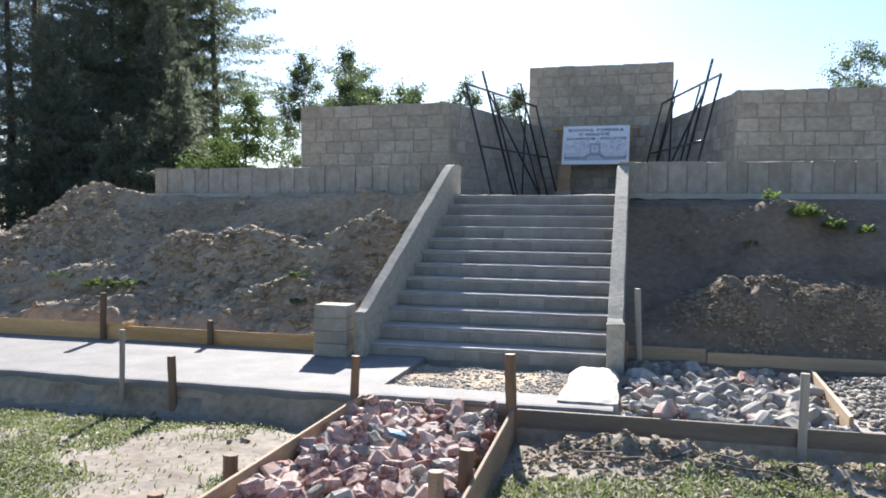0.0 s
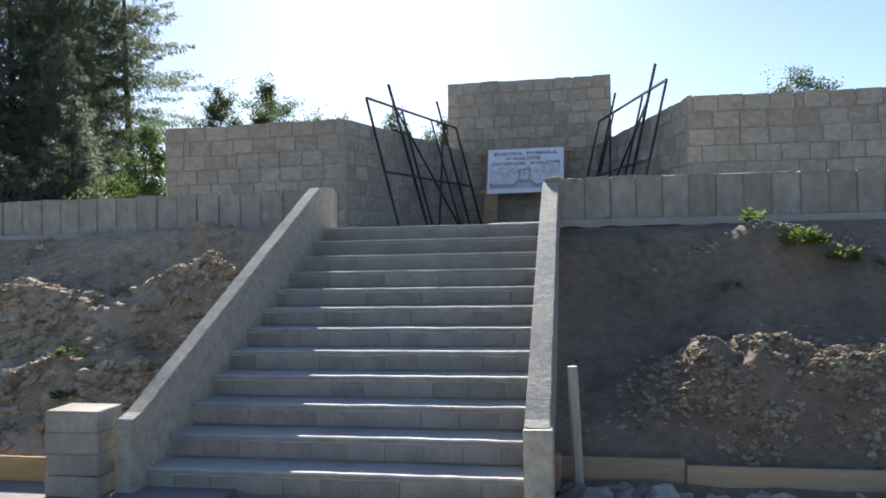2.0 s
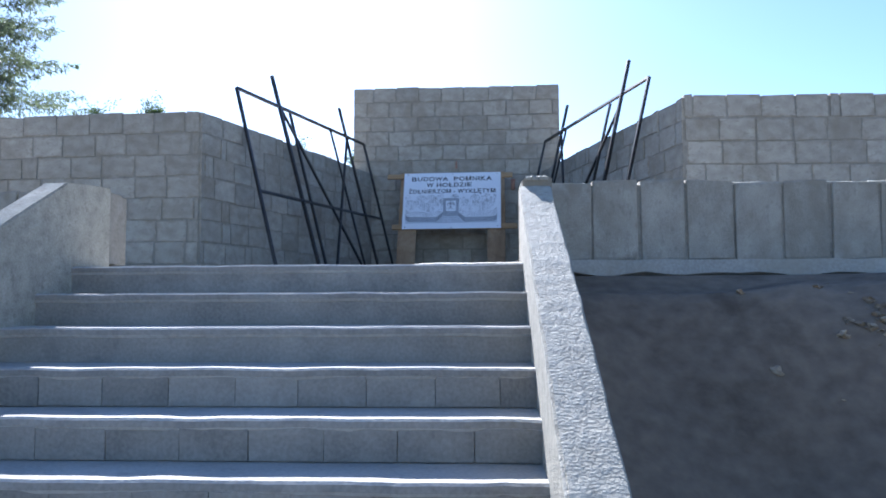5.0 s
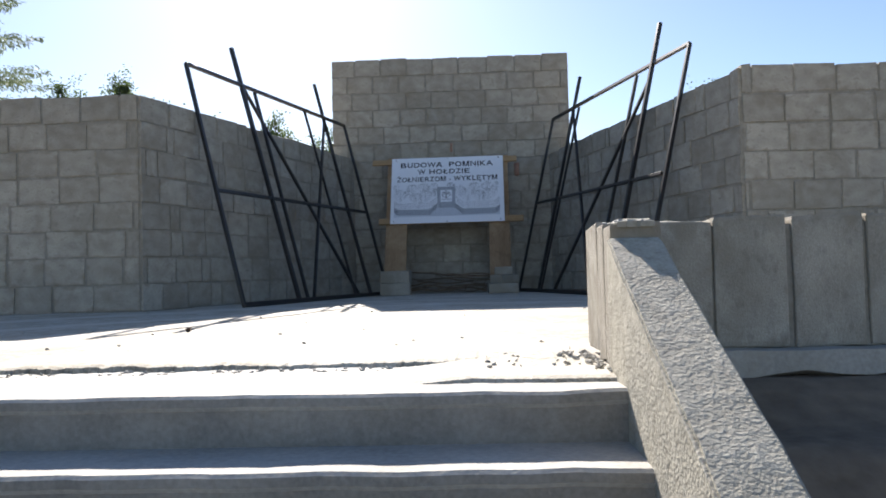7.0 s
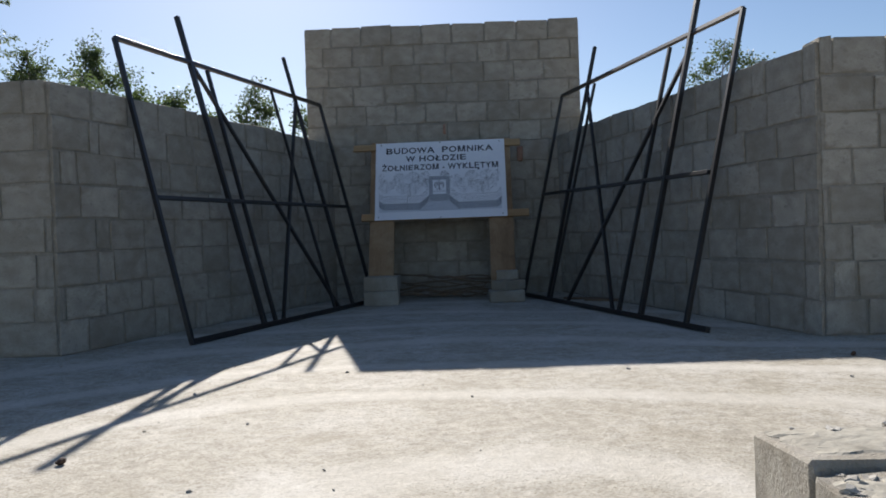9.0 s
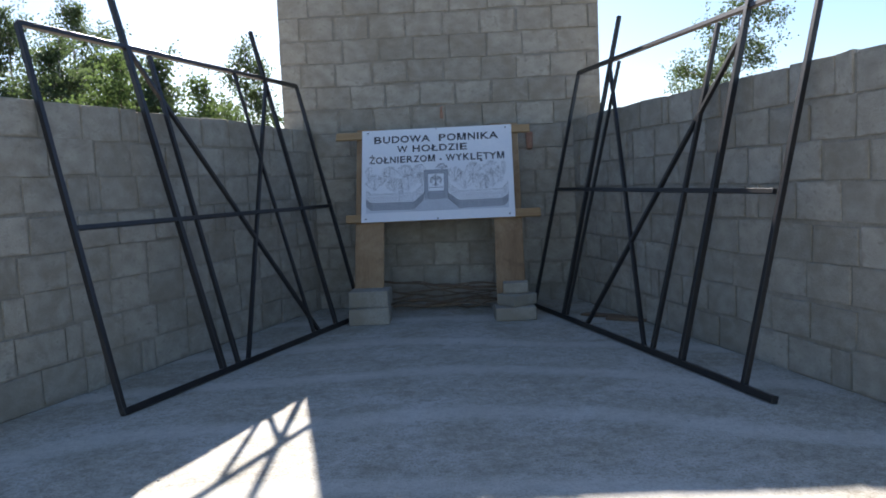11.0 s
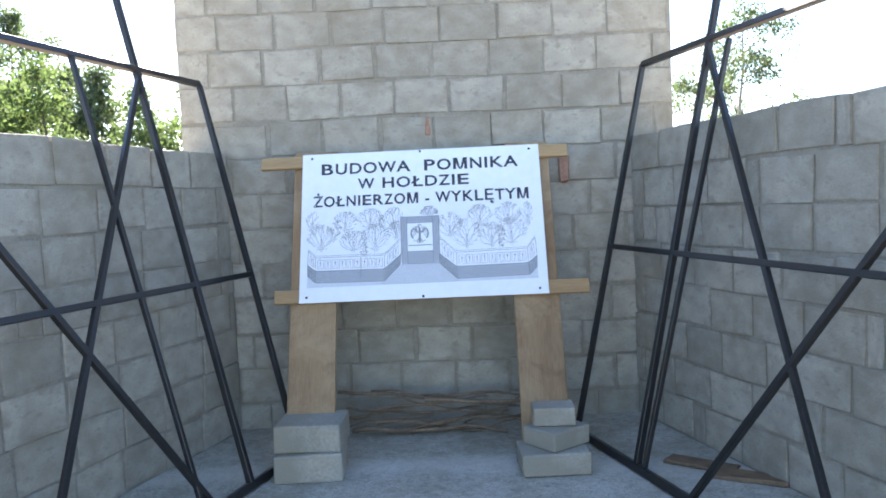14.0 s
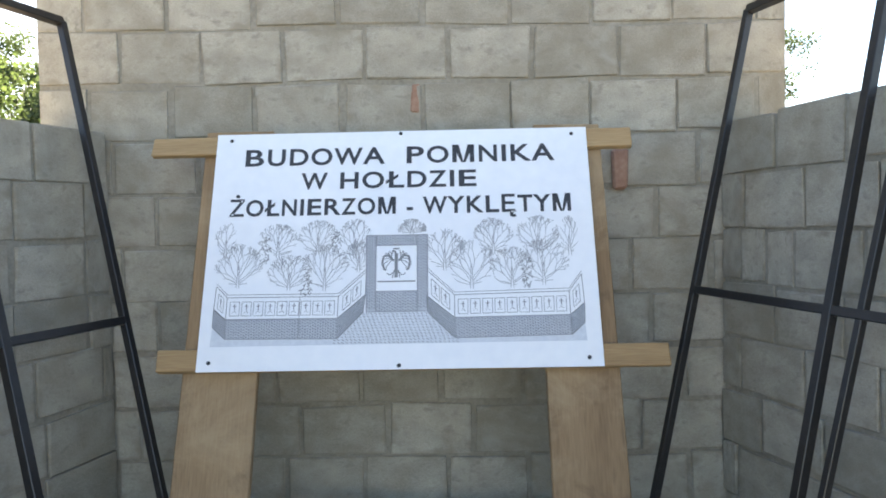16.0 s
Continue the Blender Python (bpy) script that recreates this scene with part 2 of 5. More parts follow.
M_WHITE = mat("banner_vinyl", (0.74, 0.76, 0.80), (0.82, 0.83, 0.85), coarse=2.0, fine=20.0, rough=0.45, bump=0.05, depth=0.002)
M_INK = mat("black_ink", (0.025, 0.026, 0.03), (0.05, 0.05, 0.055), rough=0.5, bump=0.0)
M_LINE = mat("grey_ink", (0.16, 0.165, 0.18), (0.24, 0.25, 0.265), rough=0.5, bump=0.0)
M_BARK = mat("bark", (0.045, 0.034, 0.026), (0.12, 0.095, 0.075), coarse=4.0, fine=30.0, bump=0.9, depth=0.03)
M_BIRCH = mat("birch_bark", (0.10, 0.09, 0.08), (0.45, 0.43, 0.40), coarse=4.0, fine=20.0, bump=0.4, depth=0.02)


def leaf_mat(name, dark, light, glow):
    """Foliage: thin leaves that let some light through."""
    m = mat(name, dark, light, coarse=0.4, fine=3.0, rough=0.55, bump=0.0, island=0.6)
    n, l = m.node_tree.nodes, m.node_tree.links
    b, out = n["Principled BSDF"], n["Material Output"]
    tr = n.new("ShaderNodeBsdfTranslucent")
    tr.inputs["Color"].default_value = (*glow, 1)
    mx = n.new("ShaderNodeMixShader")
    mx.inputs[0].default_value = 0.45
    l.new(b.outputs[0], mx.inputs[1])
    l.new(tr.outputs[0], mx.inputs[2])
    l.new(mx.outputs[0], out.inputs["Surface"])
    return m


# both conifer tones are lightened to paint in the bright haze over the trees
M_NEEDLE = leaf_mat("conifer_needles", (0.055, 0.07, 0.058), (0.115, 0.14, 0.105), (0.20, 0.24, 0.16))
M_LARCH = leaf_mat("larch_needles", (0.045, 0.062, 0.046), (0.10, 0.13, 0.085), (0.18, 0.23, 0.13))
M_LEAF = leaf_mat("birch_leaves", (0.035, 0.057, 0.026), (0.075, 0.11, 0.05), (0.12, 0.17, 0.065))
M_BUSH = leaf_mat("bush_leaves", (0.04, 0.068, 0.024), (0.08, 0.12, 0.045), (0.13, 0.19, 0.06))
M_WEED = leaf_mat("weed_leaves", (0.03, 0.06, 0.018), (0.07, 0.12, 0.035), (0.09, 0.15, 0.03))
M_BRIGHT = leaf_mat("bright_weed_leaves", (0.05, 0.09, 0.02), (0.105, 0.165, 0.04), (0.17, 0.26, 0.05))
for plant in (M_WEED, M_BUSH, M_BRIGHT):
    plant.node_tree.nodes["Principled BSDF"].inputs["Roughness"].default_value = 0.85
    plant.node_tree.nodes["Principled BSDF"].inputs["Specular IOR Level"].default_value = 0.15
M_GRASS = leaf_mat("grass_blades", (0.075, 0.092, 0.035), (0.165, 0.185, 0.08), (0.22, 0.27, 0.10))


# ---------- building helpers ----------
def mesh_of(name, bm, material, smooth=False):
    me = bpy.data.meshes.new(name)
    bm.to_mesh(me)
    bm.free()
    for mm in (material if isinstance(material, (list, tuple)) else [material]):
        me.materials.append(mm)
    if smooth:
        me.shade_smooth()
    return me


def part(name, bm, material, parent=None, label="", m=None, smooth=False):
    """Links a bmesh (or a finished mesh) as one object under a thing or a part."""
    me = bm if isinstance(bm, bpy.types.Mesh) else mesh_of(name, bm, material, smooth)
    ob = new(name, me)
    if parent:
        ob.parent = parent
    if m is not None:
        ob.matrix_basis = m
    if label:
        ob["label"] = label
    return ob


def thing(name, m, label, category, group="", kind=""):
    ob = new(name)
    ob.empty_display_size = 0.1
    ob.matrix_basis = m
    return tagged(ob, label, category, group, kind)


def box(bm, lo, hi, bevel=0.0, jitter=0.0, rng=random, m=None):
    """A box between two corners, with bevelled and slightly uneven edges, added to bm."""
    v = [bm.verts.new((x, y, z)) for x in (lo[0], hi[0]) for y in (lo[1], hi[1]) for z in (lo[2], hi[2])]
    fs = [bm.faces.new([v[i] for i in q]) for q in ((0, 1, 3, 2), (4, 6, 7, 5), (0, 4, 5, 1), (2, 3, 7, 6), (0, 2, 6, 4), (1, 5, 7, 3))]
    if jitter:
        for a in v:
            a.co += Vector((rng.uniform(-jitter, jitter), rng.uniform(-jitter, jitter), rng.uniform(-jitter, jitter)))
    if bevel:
        r = bmesh.ops.bevel(bm, geom=list({e for f in fs for e in f.edges}), offset=bevel, segments=1, affect='EDGES')
        v = list({a for f in r["faces"] for a in f.verts})
    if m is not None:
        for a in v:
            a.co = m @ a.co
    return v


def bar(bm, a, b, w, d, up=(0, 0, 1), bevel=0.003):
    """A square bar from a to b, of width w and depth d."""
    a, b = Vector(a), Vector(b)
    z = (b - a).normalized()
    x = z.cross(Vector(up)).normalized()
    y = z.cross(x)
    mm = Matrix((x, y, z)).transposed().to_4x4()
    mm.translation = a
    box(bm, (-w / 2, -d / 2, 0), (w / 2, d / 2, (b - a).length), bevel=bevel, m=mm)


def prism(bm, profile, x0, x1):
    """Extrudes a (y, z) outline from x0 to x1."""
    a = [bm.verts.new((x0, y, z)) for y, z in profile]
    b = [bm.verts.new((x1, y, z)) for y, z in profile]
    n = len(profile)
    bm.faces.new(a)
    bm.faces.new(b[::-1])
    for i in range(n):
        bm.faces.new((a[i], b[i], b[(i + 1) % n], a[(i + 1) % n]))
    bmesh.ops.recalc_face_normals(bm, faces=bm.faces)


def chunk_mesh(name, seed, material, flat=0.7, bevel=0.12):
    """A broken lump about 1 across, with chipped corners."""
    rng = random.Random(seed)
    bm = bmesh.new()
    box(bm, (-0.5, -0.36, -0.5 * flat), (0.5, 0.36, 0.5 * flat), bevel=bevel, jitter=0.13, rng=rng)
    for v in bm.verts:
        v.co *= rng.uniform(0.9, 1.08)
    return mesh_of(name, bm, material)


def clod_template(seed, rough=0.3):
    """Points and faces of one lump of earth, as arrays."""
    rng = random.Random(seed)
    bm = bmesh.new()
    bmesh.ops.create_icosphere(bm, subdivisions=2, radius=0.5)
    off = Vector((rng.uniform(0, 50), rng.uniform(0, 50), rng.uniform(0, 50)))
    for v in bm.verts:
        v.co *= 1 + rough * 1.7 * noise.noise(v.co * 2.6 + off) + rough * 1.1 * noise.noise(v.co * 7.0 + off)
        v.co.z *= 0.62
        v.co.x *= 1.25
    bm.verts.index_update()
    p = np.array([v.co[:] for v in bm.verts])
    f = np.array([[v.index for v in q.verts] for q in bm.faces])
    bm.free()
    return p, f


def scatter_mesh(name, templates, places, material):
    """One joined mesh of many small pieces: places are (x, y, z, size, spin, tilt, template)."""
    P, F, base = [], [], 0
    for x, y, z, s, a, tilt, k in places:
        p, f = templates[k % len(templates)]
        r = np.array(Euler((tilt, tilt * 0.7, a)).to_matrix())
        P.append(p @ r.T * s + (x, y, z))
        F.append(f + base)
        base += len(p)
    me = bpy.data.meshes.new(name)
    me.from_pydata(np.concatenate(P).tolist(), [], np.concatenate(F).tolist())
    me.materials.append(material)
    return me


# ---------- ground ----------
def smooth(a, b, v):
    v = min(1.0, max(0.0, (v - a) / (b - a)))
    return v * v * (3 - 2 * v)


STAIR_L, STAIR_R, RISE, RUN, STEP0 = -1.745, 0.712, 0.148, 0.275, 0.155
SKEW_L, SKEW_R = 0.058, -0.004  # the stair runs slightly askew
FLOOR = 12 * RISE


def mound(x, y, cx, cy, rx, ry, h):
    d = ((x - cx) / rx) ** 2 + ((y - cy) / ry) ** 2
    return h * math.exp(-d * 1.6)


def ground_z(x, y):
    """The height of the earth at a place."""
    w = noise.noise((x * 0.5, y * 0.5, 3.0))
    front = -0.26 + 0.035 * w + 0.03 * noise.noise((x * 1.7, y * 1.7, 8.0)) + 0.012 * noise.noise((x * 6, y * 6, 1.0))
    bank = smooth(0.55, 1.0, y) * 0.25 + smooth(0.75, 3.2, y) * 1.28 + smooth(2.4, 3.7, y) * 0.24
    if x < 0:
        bank = smooth(0.2, 0.75, y) * 0.26 + min(1, max(0, (y - 0.75) / 2.5)) * 1.04 + smooth(2.7, 3.6, y) * 0.46
    side = smooth(-13.0, -7.4, x) * (1 - smooth(9.0, 15.0, x)) * (1 - smooth(20.0, 30.0, y))
    z = front + 0.26 * smooth(-1.5, 0.6, y) * side + bank * side
    if 0.2 < y < 3.8 and -14 < x < 9:
        on = smooth(0.6, 1.0, y) if x > 0 else smooth(0.25, 0.6, y) * (1 - smooth(3.3, 3.75, y))
        rg = 1 - abs(noise.noise((x * 2.6, y * 2.6, 2.0)))
        crumb = 0.35 + 0.65 * smooth(-0.1, 0.35, noise.noise((x * 0.8, y * 0.8, 12.0)))
        if x > 0.8:
            crumb *= 0.35
        lump = 0.24 * noise.noise((x * 1.4, y * 1.6, 5.0)) + crumb * (0.20 * (rg - 0.78) + 0.10 * noise.noise((x * 4.3, y * 4.3, 4.0)) + 0.06 * noise.noise((x * 9.5, y * 9.5, 9.0)))
        z += on * lump * (0.55 if x > 0.8 else 1.0)
        if x > 0.8:
            lumpy = 1 + 0.3 * noise.noise((x * 2.3, y * 2.3, 15.0)) + 0.38 * noise.noise((x * 5.0, y * 5.0, 16.0)) + 0.2 * noise.noise((x * 9.0, y * 9.0, 17.0))
            z += lumpy * (mound(x, y, 2.25, 1.3, 0.8, 0.5, 0.36) + mound(x, y, 3.3, 1.15, 1.0, 0.45, 0.27))
            z -= mound(x, y, 1.6, 2.2, 0.8, 0.7, 0.36)
            z += mound(x, y, 2.7, 2.75, 0.55, 0.4, 0.16)
        else:
            lumpy = 1 + 0.3 * noise.noise((x * 3.1, y * 3.1, 15.0)) + 0.25 * noise.noise((x * 7.0, y * 7.0, 16.0))
            z += lumpy * (mound(x, y, -2.5, 2.4, 0.6, 0.7, 0.45) + mound(x, y, -4.4, 2.05, 1.3, 0.6, 0.40) + mound(x, y, -7.8, 2.7, 1.5, 0.8, 0.40) + mound(x, y, -3.0, 1.2, 0.9, 0.35, 0.16))
            z -= mound(x, y, -5.6, 3.0, 1.2, 0.4, 0.14) + mound(x, y, -3.3, 2.4, 0.35, 0.5, 0.15)
    if -3.2 < y < -1.65 and x > 0.15:
        z += (1 + 0.9 * noise.noise((x * 4, y * 4, 21.0)) + 0.6 * noise.noise((x * 9, y * 9, 22.0))) * (mound(x, y, 1.1, -1.98, 1.0, 0.30, 0.14) + mound(x, y, 2.9, -2.0, 0.9, 0.26, 0.10))
    if -9 < x < 7 and -1.72 < y < (0.5 if x > -1.9 else 0.2):
        z = max(z, -0.26 + (0.15 + (0.06 if x < -1.2 else 0.0)) * smooth(-1.72, -1.6, y))
        z = min(z, -0.05)
    if -1.25 < x < 0.9 and -1.3 < y < 0.2:
        z = -0.06 + 0.02 * noise.noise((x * 3, y * 3, 0))
    if STAIR_L - 0.08 + SKEW_L * y < x < STAIR_R + 0.08 + SKEW_R * y and -0.02 < y < 4.0:
        z = -0.2
    if x > 0.7 and y > 2.7:
        z = min(z, FLOOR - 0.07 - 0.10 * smooth(3.65, 3.3, y) * smooth(2.4, 1.6, x))
    if y > 3.5 and abs(x) < 7.4 and y < 13.6:
        z = min(z, FLOOR - 0.045)
    return z


def grid_lines(lo, hi, step, far, grow):
    v = [lo + i * step for i in range(int(round((hi - lo) / step)) + 1)]
    d, a, b = step, v[0], v[-1]
    left, right = [], []
    while abs(b) < far:
        d *= grow
        a, b = a - d, b + d
        left.append(a)
        right.append(b)
    return left[::-1] + v + right


gx, gy = grid_lines(-10.0, 6.0, 0.05, 900, 1.22), grid_lines(-7.0, 4.2, 0.05, 900, 1.22)
gp = [(x, y, ground_z(x, y)) for y in gy for x in gx]
gw = len(gx)
gf = [(j * gw + i, j * gw + i + 1, (j + 1) * gw + i + 1, (j + 1) * gw + i) for j in range(len(gy) - 1) for i in range(gw - 1)]
gm = bpy.data.meshes.new("ground")
gm.from_pydata(gp, [], gf)
gm.materials.append(M_EARTH)
gm.materials.append(M_SAND)
gm.materials.append(M_SOIL)
for f in gm.polygons:
    if f.center.x > 0.5 and f.center.y > 0.4:
        f.material_index = 2
    if f.center.y < -1.72 + 0.12 * noise.noise((f.center.x * 2, 0, 4)):
        f.material_index = 1
gm.shade_smooth()
tagged(new("ground", gm), "bare sandy earth bank and trampled ground", "ground", kind="structure")

# ---------- platform and stairs ----------
bm = bmesh.new()
box(bm, (-6.9, 4.1, FLOOR - 0.25), (6.9, 13.2, FLOOR - 0.001), bevel=0.002)
tagged(part("floor", bm, M_FLOOR), "pale rough concrete floor of the platform", "floor", kind="structure")

stair = thing("stairs", pose(0, 0, 0), "concrete stairway of twelve block steps with smeared mortar treads", "stairs", kind="structure")
rng = random.Random(4)


def riser_mesh(seed, w):
    r = random.Random(seed)
    b = bmesh.new()
    box(b, (0, 0, 0), (w, 0.12, RISE - 0.036), bevel=0.0014, jitter=0.001, rng=r)
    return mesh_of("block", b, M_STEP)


RISERS = [riser_mesh(i, 0.24 + 0.01 * (i % 3)) for i in range(6)]
for i in range(12):
    y, z = STEP0 + RUN * i, RISE * i - (0.022 if i == 11 else 0.014 + 0.028 * max(0.0, 1 - i / 3))
    xl, xr = STAIR_L + SKEW_L * y, STAIR_R + SKEW_R * y
    bm = bmesh.new()
    back = y + RUN + 0.16 if i < 11 else 4.0
    n = 46
    face = 0.012 if i < 9 else 0.002
    edge = [y - 0.008 + 0.010 * noise.noise((k * 0.33, i * 7.1, 0)) + 0.008 * noise.noise((k * 1.7, i * 3.1, 2)) for k in range(n + 1)]
    top = [z + RISE + 0.005 * noise.noise((k * 0.25, i * 5.3, 9)) for k in range(n + 1)]
    rows = []
    for k in range(n + 1):
        x = xl - 0.02 + (xr - xl + 0.04) * k / n
        e, t = edge[k], top[k]
        rows.append([bm.verts.new(q) for q in ((x, e + 0.008, t - 0.042), (x, e, t - 0.03), (x, e + 0.003, t - 0.008), (x, e + 0.016, t), (x, y + 0.14, z + RISE), (x, back, z + RISE), (x, back, z - 0.1), (x, y + face, z - 0.1), (x, y + face, t - 0.042))])
    for a, b in zip(rows, rows[1:]):
        for q in range(9):
            bm.faces.new((a[q], b[q], b[(q + 1) % 9], a[(q + 1) % 9]))
    bm.faces.new(rows[0])
    bm.faces.new(rows[-1][::-1])
    bmesh.ops.recalc_face_normals(bm, faces=bm.faces)
    # upright faces take the darker shaded tone, the rest the sunlit one
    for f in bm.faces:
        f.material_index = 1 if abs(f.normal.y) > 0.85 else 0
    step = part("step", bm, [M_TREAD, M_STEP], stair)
    x = xl - rng.uniform(0, 0.2) if i < 9 else xr
    while x < xr:
        me = rng.choice(RISERS)
        w = max(v.co.x for v in me.vertices)
        a, b = max(x, xl - 0.01), min(x + w, xr + 0.01)
        if b - a > 0.03:
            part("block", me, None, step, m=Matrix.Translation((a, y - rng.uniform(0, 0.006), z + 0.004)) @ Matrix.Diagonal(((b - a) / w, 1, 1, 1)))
        x += w + 0.0015

for name, x0, x1, skew in (("parapet", STAIR_L - 0.12, STAIR_L, SKEW_L), ("parapet", STAIR_R, STAIR_R + 0.15, SKEW_R)):
    bm = bmesh.new()
    prof = [(0.0, -0.25), (0.0, 0.40), (0.03, 0.44), (0.12, 0.47)]
    for k in range(1, 61):
        t = k / 60
        u = 0.12 + (3.0 if x0 < 0 else 3.26) * t
        v = 0.47 + (1.70 * t if x0 < 0 else 1.68 * t + 0.10 * t * (1 - t))
        prof.append((u, v + 0.006 * noise.noise((t * 9, x0, 0))))
    prof += [(3.3, 2.19), (3.52, 2.20), (3.52, -0.25)] if x0 < 0 else [(3.435, 2.172), (3.44, 2.15), (3.44, -0.25)]
    prism(bm, prof, x0, x1)
    bmesh.ops.bevel(bm, geom=[e for e in bm.edges if e.calc_face_angle(0) > 0.6], offset=0.006, segments=2, affect='EDGES')
    long = [e for e in bm.edges if abs(e.verts[0].co.x - e.verts[1].co.x) > 0.1]
    bmesh.ops.subdivide_edges(bm, edges=long, cuts=8, use_grid_fill=True)
    for v in bm.verts:
        if x0 > 0 and v.co.x > x0:
            v.co.x += (v.co.x - x0) / (x1 - x0) * 0.004 * max(0.0, v.co.y - 0.4)
        v.co.x += skew * v.co.y + 0.006 * noise.noise((v.co.y * 7, v.co.z * 5, x0))
        if 0.1 < v.co.y < 3.45 and v.co.z > 0.4:
            v.co.z += 0.0015 * noise.noise((v.co.x * 22, v.co.y * 9, 3)) + 0.0012 * noise.noise((v.co.x * 60, v.co.y * 40, 7))
    tagged(part(name, bm, M_RENDER), "sloping rendered concrete parapet wall beside the steps", "parapet", kind="structure")


bm = bmesh.new()
box(bm, (STAIR_R - 0.004, -0.022, -0.2), (STAIR_R + 0.165, 0.12, 0.435), bevel=0.008, jitter=0.003)
tagged(part("parapet_foot", bm, M_RENDER), "upright concrete block at the foot of the parapet", "parapet", kind="structure")


# ---------- block walls ----------
def block_mesh(seed, material=None):
    r = random.Random(seed)
    b = bmesh.new()
    box(b, (0, 0, 0), (1, 1, 1), jitter=0.0)
    for v in b.verts:
        v.co += Vector((r.uniform(-0.018, 0.018), r.uniform(-0.01, 0.01), r.uniform(-0.028, 0.028)))
    bmesh.ops.bevel(b, geom=list(b.edges), offset=0.016, segments=1, affect='EDGES')
    for v in b.verts:
        v.co += Vector((r.uniform(-0.007, 0.007), r.uniform(-0.006, 0.006), r.uniform(-0.011, 0.011)))
    return mesh_of("block", b, material or M_BLOCK)


BLOCKS = [block_mesh(i) for i in range(14)]
WALL_BLOCKS = []


def block_wall(name, a, b, z0, courses, pitch, thick, label, seed, length=0.405, phases=(), inset=0.010):
    """A wall of mortared blocks from a to b, whose front lies on that line; thick goes to its left-hand side."""
    a, b = Vector((*a, z0)), Vector((*b, z0))
    d = (b - a).normalized()
    nrm = Vector((-d.y, d.x, 0))
    m = Matrix((d, nrm, Vector((0, 0, 1)))).transposed().to_4x4()
    m.translation = a
    run, h = (b - a).length, courses * pitch
    bm = bmesh.new()
    box(bm, (inset, inset, -0.3), (run - inset, thick - inset, h - 0.02))
    wall = tagged(part(name, bm, M_MORTAR, m=m), label, "wall", kind="structure")
    WALL_BLOCKS.append((wall, run, courses, pitch, thick, seed, length, phases))
    return wall


def lay_blocks(wall, run, courses, pitch, thick, seed, length, phases):
    r = random.Random(seed)
    for c in range(courses):
        x = -r.uniform(0.0, 0.25) - (0.2 if c % 2 else 0.0)
        z = c * pitch
        if phases:
            x = phases[c] - 0.45
        while x < run - 0.02:
            w = length * (r.uniform(0.95, 1.05) if phases else r.uniform(0.93, 1.06)) if phases or r.random() > 0.09 else r.uniform(0.1, 0.2)
            g = r.uniform(0.010, 0.028)
            p, q = max(x, 0.0), min(x + w, run)
            if run - q < 0.06:
                q = run
            if q - p > 0.05:
                gz = r.uniform(0.008, 0.026)
                part("block", r.choice(BLOCKS), None, wall, m=Matrix.Translation((p + g / 2, r.uniform(-0.006, 0.004), z + gz / 2 + r.uniform(-0.008, 0.008))) @ Matrix.Rotation(r.uniform(-0.012, 0.012), 4, 'Y')
                     @ Matrix.Diagonal((q - p - g, thick, pitch - gz + (r.uniform(0, 0.01) if c == courses - 1 else 0), 1)))
            x += w


GREY = "grey concrete block masonry with smeared mortar joints, "
# distance of the first joint from the wall's left end, course by course from the floor
PHASES = [(1.83 + p) % 0.41 for p in (0.0, 0.183, 0.333, 0.164, 0.0, 0.22, 0.03, 0.22, 0.077, 0.231, 0.08, 0.18, 0.08, 0.21)]
block_wall("wall_center", (-1.83, 12.74), (1.83, 12.74), FLOOR - 0.07, 14, 0.2634, 0.38, GREY + "tall middle wall", 11, length=0.41, phases=PHASES, inset=0.009)
block_wall("wall_left_return", (-2.85, 8.22), (-1.50, 12.73), FLOOR, 8, 0.2606, 0.25, GREY + "slanting towards the middle wall", 12)
block_wall("wall_right_return", (1.50, 12.73), (2.74, 8.05), FLOOR, 8, 0.2600, 0.25, GREY + "slanting towards the middle wall", 13)
block_wall("wall_left_wing", (-6.33, 8.36), (-2.87, 8.222), FLOOR, 8, 0.2606, 0.25, GREY + "long low wing", 14)
block_wall("wall_right_wing", (2.76, 8.052), (6.45, 8.19), FLOOR, 8, 0.2645, 0.25, GREY + "long low wing", 15)


def upright_wall(name, a, b, z0, h, thick, label, seed, first=0.0):
    """A low wall of blocks stood on end side by side."""
    a, b = Vector((*a, z0)), Vector((*b, z0))
    d = (b - a).normalized()
    nrm = Vector((-d.y, d.x, 0))
    m = Matrix((d, nrm, Vector((0, 0, 1)))).transposed().to_4x4()
    m.translation = a
    run = (b - a).length
    bm = bmesh.new()
    box(bm, (0.01, 0.012, 0), (run - 0.01, thick - 0.012, h - 0.012))
    wall = tagged(part(name, bm, M_MORTAR, m=m), label, "wall", kind="structure")
    r = random.Random(seed)
    x = 0.0
    while x < run - 0.08:
        w = min(first if first and x == 0 else r.uniform(0.25, 0.278), run - x)
        part("block", r.choice(BLOCKS), None, wall, m=Matrix.Translation((x + 0.006, r.uniform(-0.008, 0.008), 0.002)) @ Matrix.Diagonal((w - 0.014, thick + r.uniform(-0.006, 0.006), h + r.uniform(-0.012, 0.01), 1)))
        x += w
    return wall


